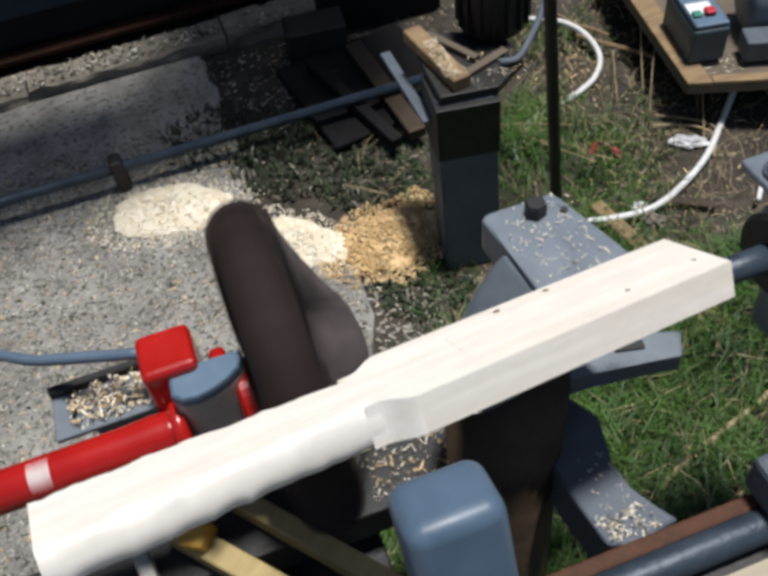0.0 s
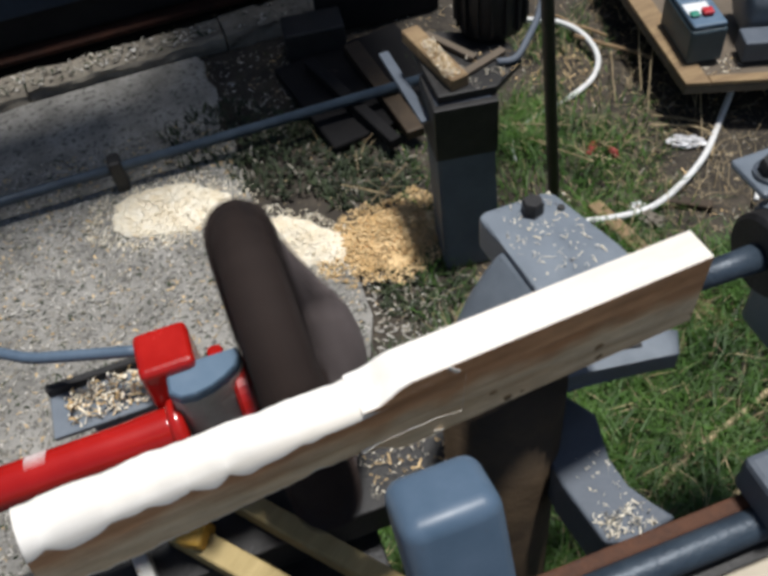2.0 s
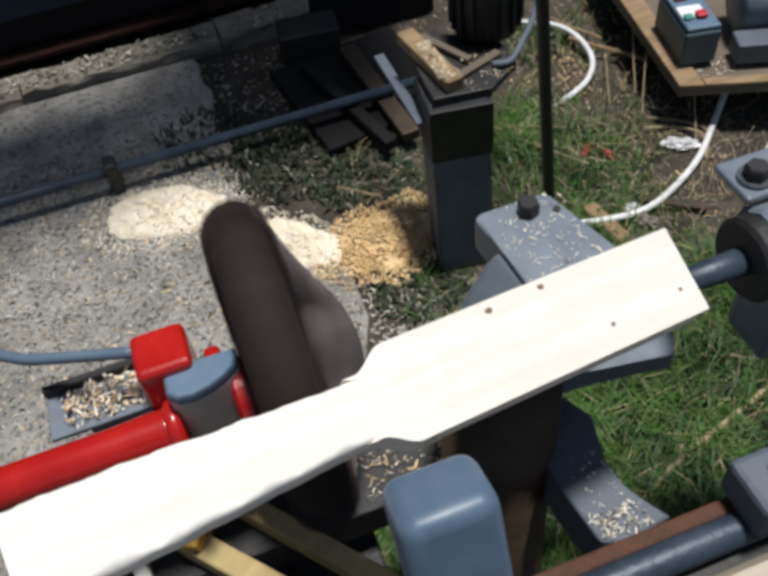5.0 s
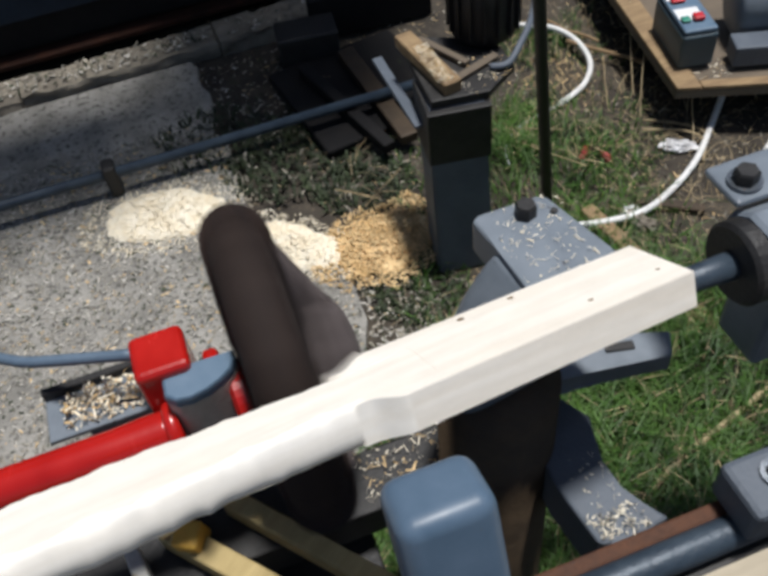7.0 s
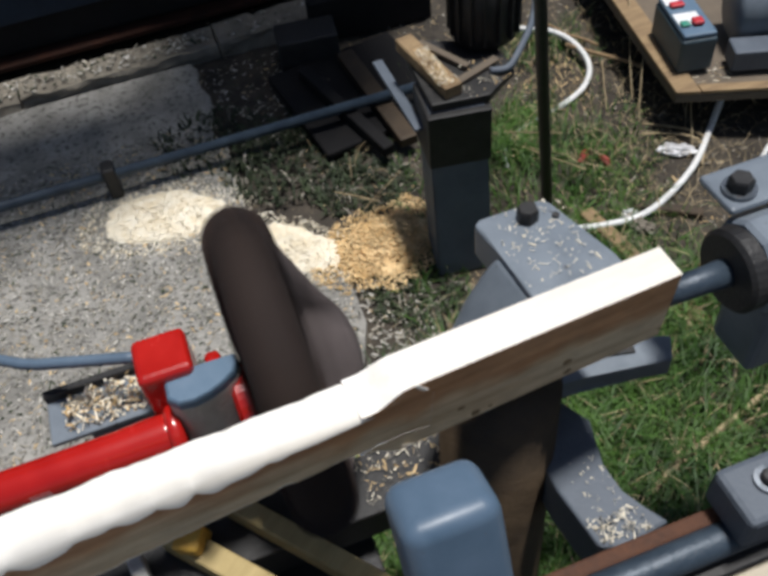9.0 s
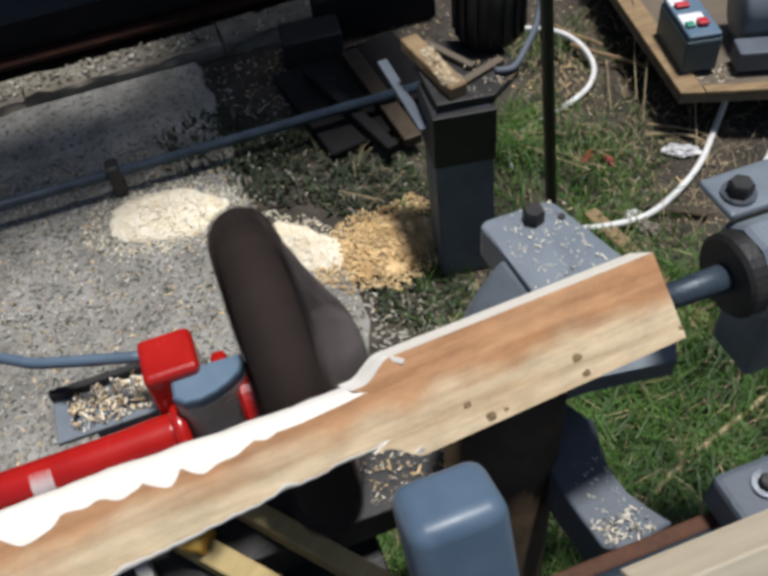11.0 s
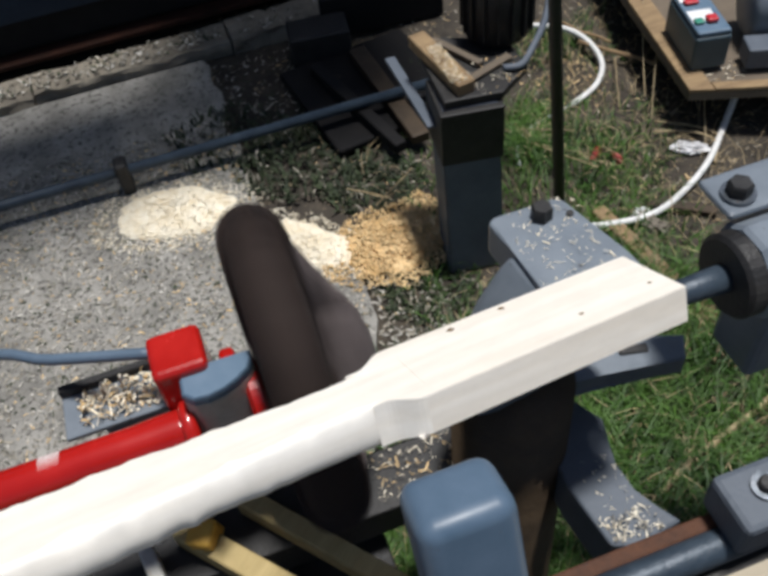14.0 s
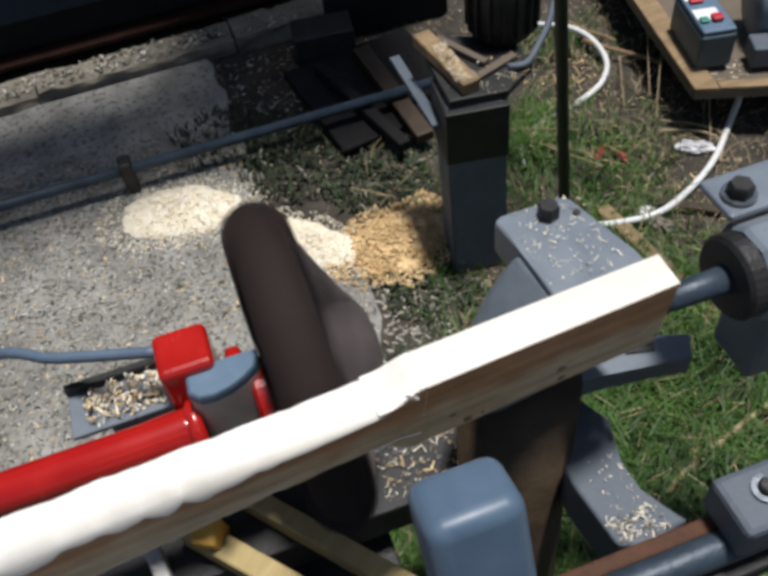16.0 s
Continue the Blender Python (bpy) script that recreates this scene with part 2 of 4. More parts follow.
def solid(name, bm, material, label, category="", m=None, smooth=False, group="", kind=""):
    ob = new(name, finish(name, bm, material, smooth))
    if m is not None:
        ob.matrix_basis = m
    return tagged(ob, label, category, group, kind)


def box(bm, lo, hi, bevel=0.0, seg=2, m=None):
    r = bmesh.ops.create_cube(bm, size=1)
    vs = r["verts"]
    c = [(a + b) / 2 for a, b in zip(lo, hi)]
    s = [b - a for a, b in zip(lo, hi)]
    for v in vs:
        v.co = Vector((v.co.x * s[0] + c[0], v.co.y * s[1] + c[1], v.co.z * s[2] + c[2]))
    if bevel:
        es = list({e for v in vs for e in v.link_edges})
        out = bmesh.ops.bevel(bm, geom=es, offset=bevel, segments=seg, affect="EDGES", profile=0.5)
        vs = list({v for f in out["faces"] for v in f.verts} | {v for v in vs if v.is_valid})
    if m is not None:
        bmesh.ops.transform(bm, matrix=m, verts=[v for v in vs if v.is_valid])
    return bm


def B(lo, hi, bevel=0.0, seg=2, m=None):
    return box(bmesh.new(), lo, hi, bevel, seg, m)


def lathe(bm, profile, axis="x", seg=32, centre=(0, 0, 0)):
    """A turned body: profile is (along, radius) pairs, round an axis through centre."""
    rings = []
    for a, r in profile:
        ring = []
        for k in range(seg):
            w = 2 * math.pi * k / seg
            u, v = r * math.cos(w), r * math.sin(w)
            p = {"x": (a, u, v), "y": (u, a, v), "z": (u, v, a)}[axis]
            ring.append(bm.verts.new(Vector(p) + Vector(centre)))
        rings.append(ring)
    for i in range(len(rings) - 1):
        for k in range(seg):
            bm.faces.new((rings[i][k], rings[i][(k + 1) % seg], rings[i + 1][(k + 1) % seg], rings[i + 1][k]))
    bm.faces.new(rings[0])
    bm.faces.new(rings[-1][::-1])
    return bm


def tube(bm, pts, r, seg=8, close=True):
    """A round tube along points, smoothed by Catmull-Rom."""
    pts = [Vector(p) for p in pts]
    fine = []
    for i in range(len(pts) - 1):
        p0, p1, p2, p3 = pts[max(i - 1, 0)], pts[i], pts[i + 1], pts[min(i + 2, len(pts) - 1)]
        steps = 6 if len(pts) > 2 else 1
        for s in range(steps):
            t = s / steps
            fine.append(0.5 * (2 * p1 + (p2 - p0) * t + (2 * p0 - 5 * p1 + 4 * p2 - p3) * t * t + (3 * p1 - p0 - 3 * p2 + p3) * t ** 3))
    fine.append(pts[-1])
    rings = []
    up = Vector((0, 0, 1))
    for i, p in enumerate(fine):
        d = (fine[min(i + 1, len(fine) - 1)] - fine[max(i - 1, 0)]).normalized()
        a = d.cross(up if abs(d.z) < 0.95 else Vector((1, 0, 0))).normalized()
        b = a.cross(d)
        rings.append([bm.verts.new(p + r * (math.cos(2 * math.pi * k / seg) * a + math.sin(2 * math.pi * k / seg) * b)) for k in range(seg)])
    for i in range(len(rings) - 1):
        for k in range(seg):
            bm.faces.new((rings[i][k], rings[i][(k + 1) % seg], rings[i + 1][(k + 1) % seg], rings[i + 1][k]))
    if close:
        bm.faces.new(rings[0])
        bm.faces.new(rings[-1][::-1])
    return bm


def prism(bm, poly, z0, z1, bevel=0.0):
    """An upright prism over an outline of (x, y)."""
    lo = [bm.verts.new((x, y, z0)) for x, y in poly]
    hi = [bm.verts.new((x, y, z1)) for x, y in poly]
    n = len(poly)
    fs = [bm.faces.new(lo[::-1]), bm.faces.new(hi)]
    for k in range(n):
        fs.append(bm.faces.new((lo[k], lo[(k + 1) % n], hi[(k + 1) % n], hi[k])))
    if bevel:
        bmesh.ops.bevel(bm, geom=[e for e in bm.edges], offset=bevel, segments=2, affect="EDGES", profile=0.5)
    return bm


def hexbolt(parent, x, y, z, r, h, material="black", label="hexagonal bolt head"):
    bm = lathe(bmesh.new(), [(0, r), (h * 0.82, r), (h, r * 0.86)], "z", 6)
    return part("bolt", bm, material, parent, label, at=pose(x, y, z, 0, 0, 20))


def scatter_mesh(name, pieces, materials, label, category="", kind="stuff"):
    """One mesh from (verts, faces, material index) pieces."""
    V, Fc, mi = [], [], []
    for vs, fs, k in pieces:
        o = len(V)
        V.extend(vs)
        for f_ in fs:
            Fc.append([i + o for i in f_])
            mi.append(k)
    me = bpy.data.meshes.new(name)
    me.from_pydata(V, [], Fc)
    for mt in materials:
        me.materials.append(M[mt])
    me.polygons.foreach_set("material_index", mi)
    return tagged(new(name, me), label, category, "", kind)


# ---- setting ----
rng = random.Random(7)


def build_ground():
    bm = bmesh.new()
    # fine near the machine, coarse to the horizon
    def grid(x0, x1, y0, y1, n, m_, amp):
        vs = [[bm.verts.new((x0 + (x1 - x0) * i / n, y0 + (y1 - y0) * j / m_, 0)) for i in range(n + 1)] for j in range(m_ + 1)]
        for row in vs:
            for v in row:
                edge = min(v.co.x - x0, x1 - v.co.x, v.co.y - y0, y1 - v.co.y)
                k = min(1, max(0, edge / 0.1))
                v.co.z = k * (amp * noise.noise(v.co * 4.0) + amp * 0.5 * noise.noise(v.co * 17.0))
        for j in range(m_):
            for i in range(n):
                bm.faces.new((vs[j][i], vs[j][i + 1], vs[j + 1][i + 1], vs[j + 1][i]))
    X0, X1, Y0, Y1 = -3.0, 3.0, -1.0, 4.0
    grid(X0, X1, Y0, Y1, 150, 125, 0.012)
    R = 600
    c = [(-R, -R), (X0, -R), (X1, -R), (R, -R), (-R, Y0), (X0, Y0), (X1, Y0), (R, Y0), (-R, Y1), (X0, Y1), (X1, Y1), (R, Y1), (-R, R), (X0, R), (X1, R), (R, R)]
    g = [bm.verts.new((x, y, 0)) for x, y in c]
    for j in range(3):
        for i in range(3):
            if (i, j) != (1, 1):
                a = j * 4 + i
                bm.faces.new((g[a], g[a + 1], g[a + 5], g[a + 4]))
    bmesh.ops.remove_doubles(bm, verts=bm.verts, dist=0.0005)
    solid("ground", bm, "soil", "brown soil littered with wood chips", kind="structure", smooth=True)


build_ground()


def slab_edge(y):
    """Where the slab ends towards the grass."""
    g = min(1, max(0, (y - 1.12) / 0.30))
    x = 0.205 - 0.35 * max(0, 1.0 - max(y, 0.2)) - 0.145 * g * g * (3 - 2 * g)
    return x + (0.012 + 0.02 * g) * noise.noise((y * 9, 0, 0))


def build_pavement():
    bm = bmesh.new()
    rim = [(-3.0, -1.0), (slab_edge(-1.0), -1.0)]
    for k in range(90):
        y = -0.95 + 2.97 * k / 89
        rim.append((slab_edge(y) + 0.006 * noise.noise((y * 40, 3, 0)), y))
    rim.append((-3.0, 2.02))
    prism(bm, rim, -0.05, 0.016)
    solid("pavement", bm, "concrete", "worn grey concrete slab strewn with wood dust", kind="structure")


build_pavement()


def build_kerb():
    root = thing("kerb", "low weathered stone kerb with cracks", "kerb", kind="structure")
    x = -2.2
    while x < 0.42:
        w = rng.uniform(0.35, 0.8)
        bm = B((x + 0.003, 2.026 + rng.uniform(-.008, .008), 0.0), (min(x + w, 0.45) - 0.002, 2.130, 0.045 + rng.uniform(-.006, .006)))
        bmesh.ops.subdivide_edges(bm, edges=list(bm.edges), cuts=14, use_grid_fill=True)
        for v in bm.verts:
            v.co += Vector((0.004 * noise.noise(v.co * 30), 0.010 * noise.noise(v.co * 22 + Vector((5, 0, 0))) + 0.005 * noise.noise(v.co * 60), 0.008 * noise.noise(v.co * 26) + 0.006 * noise.noise(v.co * 55)))
            v.co.z = max(v.co.z, -0.005)
        part("stone", bm, "kerb", root)
        x += w


build_kerb()


def build_shade_boards():
    # unseen boards over the kerb, added for shade; two posts; wall closing the yard
    root = thing("awning", "unseen boards on timber posts, added to shade the back", "awning", kind="structure")
    for k in range(5):
        part("board", B((0.28, 1.64 + 0.16 * k, 2.30), (0.92, 1.794 + 0.16 * k, 2.33), 0.004), "roof", root)
    for k in range(5):
        part("board", B((-4.0, 2.33 + 0.16 * k, 2.34), (0.90, 2.484 + 0.16 * k, 2.37), 0.004), "roof", root)
    for k in range(3):
        part("board", B((-4.0, 1.61 + 0.16 * k, 2.34), (0.27, 1.764 + 0.16 * k, 2.37), 0.004), "roof", root)
    for x in (0.30, 0.80):
        part("post", B((x, 3.05, 0), (x + 0.1, 3.15, 2.339), 0.004), "roof", root)
        part("bearer", B((x, 1.65, 2.20), (x + 0.1, 3.15, 2.299), 0.004), "roof", root)
    part("beam", B((-4.0, 2.535, 2.301), (0.92, 2.60, 2.339), 0.004), "roof", root)
    # wall out of view, added behind the machine bed
    solid("wall_north", B((-4.0, 4.2, 0.0), (2.4, 4.32, 2.3), 0.004), "roof", "unseen dark boarded wall closing the back", kind="structure")


build_shade_boards()


def build_back_machine():
    root = thing("machine_bed", "long black steel machine bed with rusty lower flange", "machine")
    part("beam", B((-2.4, 2.19, 0.075), (0.62, 2.62, 0.44), 0.012), "bed_black", root)
    part("flange", B((-2.4, 2.150, 0.056), (0.62, 2.66, 0.072), 0.004), "bed_rust", root, "rusty steel flange")
    part("panel", B((-2.4, 2.172, 0.172), (0.30, 2.189, 0.46), 0.004), "bed_blue", root, "dark blue cover panel bolted to the bed")
    for x in (-1.6, 0.48):
        part("foot", B((x, 2.28, 0.0), (x + 0.12, 2.56, 0.0555), 0.008), "black", root)


build_back_machine()


# ---- machine with the turning work ----
AX_Y, AX_Z, AX_PITCH, AX_YAW = 0.3961, 0.6865, 7.4, 8.4     # axis of the work
TAIL_Y, TAIL_Z = 0.393, 0.68
END0, END = 0.352, 0.3392         # tailstock and end of the work at 14.5 s
SPEED = -0.0037                   # the carriage, metres a second


def slide(t):
    return SPEED * (t - 14.5)


def turn(t):
    """The turn of the work in degrees."""
    u = 18.6 + 154.61 * (t - 7.325)
    return u + 0.9 * math.cos(radians(u)) - 1.1 * math.sin(radians(u))


def work_pose(t):
    return pose(END + slide(t), AX_Y, AX_Z, turn(t), AX_PITCH, AX_YAW) @ pose(0, 0, 0, 0, 0.27, 0.2)


# the section is not quite square: upper and lower face, and half widths to either side
HALF = {1: 0.0410, -1: 0.0419}
HW, HT = 0.0415, 0.0225


def z_top(y):
    return 0.0208 + (y + 0.0438) * 0.104


def z_low(y):
    return -0.0129 - (y + 0.0399) * 0.156


CUT_X = 0.076                     # where the wheel meets the blank
SHOULDER = CUT_X - END - slide(16.0)   # where the carved part begins in the end, from the end of the work


def carved(s, side):
    """Half width of the carved part, s metres left of the shoulder."""
    k = min(1, s / 0.030)
    k = k * k * (3 - 2 * k)
    w = HALF[side] + ((0.0250 if side > 0 else 0.0280) - HALF[side]) * k
    if s > 0.06:
        g = min(1, (s - 0.06) / 0.24)
        w += 0.0098 * g * g * (3 - 2 * g)
    return w


# knots: along, across, on the upper face or not, half length
KNOTS = ((-0.115, 0.018, 0, 0.0055), (-0.111, 0.034, 0, 0.0045), (-0.210, 0.034, 0, 0.0050), (-0.195, 0.034, 0, 0.0025), (-0.227, 0.018, 0, 0.0040), (-0.002, 0.031, 0, 0.0030), (-0.199, 0.032, 1, 0.0036), (-0.145, 0.034, 1, 0.0034), (-0.098, -0.020, 1, 0.0026), (-0.018, -0.016, 1, 0.0024))


def build_blank():
    root = thing("turning_blank", "pale pine blank with a square end and a freshly carved handle", "wood blank", pose(END, AX_Y, AX_Z, 0, 0, AX_YAW))
    # square end, its end sawn a little askew
    bm = bmesh.new()
    ends = [(0.0009, HALF[1]), (-0.0006, -HALF[-1]), (-0.0008, -HALF[-1]), (0.0003, HALF[1])]
    near, far = [], []
    for k, (dx, y) in enumerate(ends):
        z = z_top(y) if k < 2 else z_low(y)
        near.append(bm.verts.new((dx, y, z)))
        far.append(bm.verts.new((SHOULDER, y, z)))
    bm.faces.new(near).material_index = 1
    bm.faces.new(far[::-1])
    for k, mi in enumerate((0, 0, 1, 2)):
        bm.faces.new((near[k], far[k], far[(k + 1) % 4], near[(k + 1) % 4])).material_index = mi
    end = part("square_end", bm, ["wood_cream", "wood_brown", "wood_yellow"], root, "square sawn end with small dark knots")
    r = random.Random(19)
    for x, y, top, size in KNOTS:
        bm = bmesh.new()
        rim = []
        for k in range(14):
            a, q = 2 * math.pi * k / 14, size * r.uniform(0.75, 1.2)
            yy = y + q * 0.75 * math.sin(a)
            rim.append(bm.verts.new((x + q * math.cos(a), yy, z_top(yy) + 0.0003 if top else z_low(yy) - 0.0003)))
        c = bm.verts.new((x, y, z_top(y) + 0.0006 if top else z_low(y) - 0.0006))
        for k in range(14):
            bm.faces.new((rim[k], rim[(k + 1) % 14], c))
        bm.faces.new(rim[::-1])
        part("knot", bm, "knot", end, "small dark knot")
    # torn fibres where the shoulder is cut
    for x, y, ang, l in ((-0.004, -0.038, 35, 0.012), (-0.012, 0.036, -30, 0.008)):
        bm = B((-l / 2, -0.0022, -0.0003), (l / 2, 0.0022, 0.0003))
        part("splinter", bm, "wood_fresh", root, "torn curl of fresh wood", at=pose(SHOULDER - 0.01 + x, y, z_low(y) - 0.001, 15, 20, ang))
    # carved end: rings with a rounded section, flat where the rough face is left
    bm = bmesh.new()
    L, steps, na = 0.342, 260, 14
    rings = []
    for i in range(steps + 1):
        s = L * i / steps
        k = min(1, s / 0.03)
        ring = []
        for side in (1, -1):
            w = carved(s, side) * (1 + k * (0.030 * noise.noise((s * 40, side, 2)) + 0.008 * noise.noise((s * 150, side, 5))))
            # borders of the two flats that the cutter left
            edge = []
            for z_, seed in ((-side, 3), (side, 9)):
                wave = 0.5 + 0.5 * noise.noise((s * 34, side * 4, seed + z_)) + 0.22 * noise.noise((s * 95, side * 4, seed + z_))
                wave = min(1, max(0, wave))
                deep = 0.05 + 0.34 * wave
                if side < 0 and z_ < 0:
                    # scalloped border of the rough brown face, set back behind a step
                    far_in = min(1, max(0, (s - 0.125) / 0.012))
                    scallop = abs(math.sin(s * 66 + 2.6 * noise.noise((s * 14, 1, 1)))) * (0.7 + 0.6 * noise.noise((s * 18, 7, 1)))
                    deep = (0.10 + 0.22 * min(1, s / 0.1)) * (1 - far_in) + far_in * (0.34 + 0.30 * scallop + 0.12 * noise.noise((s * 60, 2, 2)))
                edge.append(w * (1 - k * deep))
            for j in range(na + 1):
                u = j / na
                zz = -side * math.cos(math.pi * u)
                e_ = edge[0] if u < 0.5 else edge[1]
                y = side * (e_ + (w - e_) * math.sin(math.pi * u) ** 0.8)
                hi, lo = z_top(y) - 0.0004, z_low(y) + 0.0004
                ring.append(bm.verts.new((SHOULDER - s, y, (hi + lo) / 2 + (hi - lo) / 2 * zz)))
        rings.append(ring)
    N = len(rings[0])
    for i in range(steps):
        for j in range(N):
            f_ = bm.faces.new((rings[i][j], rings[i + 1][j], rings[i + 1][(j + 1) % N], rings[i][(j + 1) % N]))
            flat = j in (na, N - 1)
            f_.smooth = not flat
            if flat:
                f_.material_index = 2 if rings[i][j].co.z > 0 else 1
    bm.faces.new(rings[0])
    bm.faces.new(rings[-1][::-1])
    part("carved_handle", bm, ["wood_fresh", "wood_brown", "wood_cream"], root, "freshly carved rounded handle with wavy edges")
    return root


blank = build_blank()

PAT_Y, PAT_Z = 0.130, 0.640       # axis of the pattern in front


def build_pattern():
    root = thing("pattern_blank", "second pale pine blank turning in step in front", "wood blank", pose(0.60, PAT_Y, PAT_Z))
    part("square_end", B((-0.42, -HW - 0.019, -HT - 0.005), (0.12, HW - 0.019, HT - 0.005), 0.0012, 1), "wood_old", root)
    part("centre_pin", lathe(bmesh.new(), [(0.12, 0.011), (0.16, 0.011), (0.2, 0.009)], "x", 16), "black", root)
    return root


pattern = build_pattern()


def build_tailstock():
    """Built with its origin at the end of the work; it slides with the work."""
    root = thing("tailstock", "grey cast tailstock with black shaft and bolted plate", "machine part", pose(END0, TAIL_Y, TAIL_Z))
    part("shaft", lathe(bmesh.new(), [(-0.010, 0.006), (-0.006, 0.0125), (0.035, 0.0135), (0.07, 0.0150)], "x", 24), "rail_grey", root, "worn dark steel shaft", smooth=True)
    part("collar", lathe(bmesh.new(), [(0.060, 0.014), (0.060, 0.039), (0.064, 0.043), (0.080, 0.043)], "x", 32), "black", root, "black rubber collar")
    part("housing", lathe(bmesh.new(), [(0.079, 0.040), (0.079, 0.046), (0.084, 0.049), (0.33, 0.049)], "x", 10), "machine_grey", root)
    part("clamp_plate", B((0.076, 0.030, 0.040), (0.30, 0.085, 0.049), 0.004), "machine_grey", root, "grey clamp plate dusted with chips")
    part("washer", lathe(bmesh.new(), [(0.0495, 0.017), (0.0530, 0.017)], "z", 24, (0.098, 0.052, 0)), "steel", root)
    hexbolt(root, 0.098, 0.052, 0.0530, 0.0125, 0.013)
    hexbolt(root, 0.165, 0.054, 0.0495, 0.0125, 0.013)
    part("arm", B((0.10, -0.036, -0.15), (0.30, 0.03, -0.048), 0.008), "machine_grey", root)
    return root


tailstock = build_tailstock()


def build_slide():
    root = thing("slide_block", "grey cast slide block with a bolted washer on the front rail", "machine part", pose(0.349, 0.205, 0.49))
    part("body", B((0.0, 0.0, 0.0), (0.56, 0.064, 0.055), 0.007), "leg_grey", root)
    part("centre_arm", B((0.464, -0.13, -0.02), (0.53, 0.05, 0.19), 0.004), "machine_grey", root)
    part("washer", lathe(bmesh.new(), [(0.0555, 0.015), (0.059, 0.015)], "z", 24, (0.042, 0.035, 0)), "steel", root)
    part("bolt", lathe(bmesh.new(), [(0.059, 0.009), (0.064, 0.009), (0.066, 0.007)], "z", 24, (0.042, 0.035, 0)), "black", root)
    return root


slide_block = build_slide()

WHEEL = (0.0097, 0.519, 0.597)
WR = 0.180


def build_wheel():
    root = thing("abrasive_wheel", "large brown abrasive flap wheel spinning fast", "abrasive wheel", pose(*WHEEL))
    part("hub", lathe(bmesh.new(), [(-0.040, 0.026), (-0.036, 0.05), (0.026, 0.05), (0.032, 0.026)], "x", 32), "dark_brown", root)

    def round_rim(x0, x1, deep, out=0.0):
        """Half an oval rim from x0 to x1."""
        c, h = (x0 + x1) / 2, (x1 - x0) / 2
        return [(c - h * math.cos(math.pi * k / 14), WR + out - deep + deep * math.sin(math.pi * k / 14) ** 0.8) for k in range(15)]
    prof = [(-0.036, 0.05)] + round_rim(-0.036, 0.023, 0.036, -0.012) + [(0.023, 0.05)]
    part("core", lathe(bmesh.new(), prof, "x", 64), "flap", root, "dense brown abrasive core", smooth=True)

    # flaps: rounded over the core, and thinner ones tapering to the nose
    def leaf(outline, th, name):
        bm = bmesh.new()
        f0 = [bm.verts.new((x, -th, z)) for x, z in outline]
        f1 = [bm.verts.new((x, th, z)) for x, z in outline]
        bm.faces.new(f0), bm.faces.new(f1[::-1])
        for k in range(len(outline)):
            j = (k + 1) % len(outline)
            bm.faces.new((f0[k], f1[k], f1[j], f0[j]))
        return finish(name, bm, "flap" if name == "flap" else "pale_flap")
    # three lengths of flap, so that the rim wears unevenly
    mesh_a = [leaf([(-0.042 + d, 0.05)] + round_rim(-0.042 + d, 0.030 - d, 0.042, -1.6 * d) + [(0.030 - d, 0.05)], 0.0022, "flap") for d in (0.0, 0.0025, 0.005)]
    mesh_b = [leaf([(0.016, 0.03), (0.016, WR - 0.014 - 2 * d), (0.030, WR - 0.040 - 2 * d), (0.044, 0.104 - d), (0.058, 0.074 - d), (0.070, 0.054 - d), (0.077, 0.036), (0.077, 0.03)], 0.0022, "side_flap") for d in (0.0, 0.006)]
    for k in range(36):
        ob = new("flap", mesh_a[(0, 2, 1, 2)[k % 4]])
        ob.parent = root
        ob.matrix_basis = pose(0, 0, 0, k * 10)
    for k in range(9):
        ob = new("side_flap", mesh_b[k % 2])
        ob.parent = root
        ob.matrix_basis = pose(0, 0, 0, k * 40 + 4)
    # nose in the paler colour, for the highlight on its round end
    part("nose", lathe(bmesh.new(), [(0.026, 0.066), (0.052, 0.056), (0.068, 0.047), (0.077, 0.035), (0.081, 0.016)], "x", 40), "pale_flap", root, "rounded hub nose, pale for the light on it", smooth=True)
    return root


wheel = build_wheel()


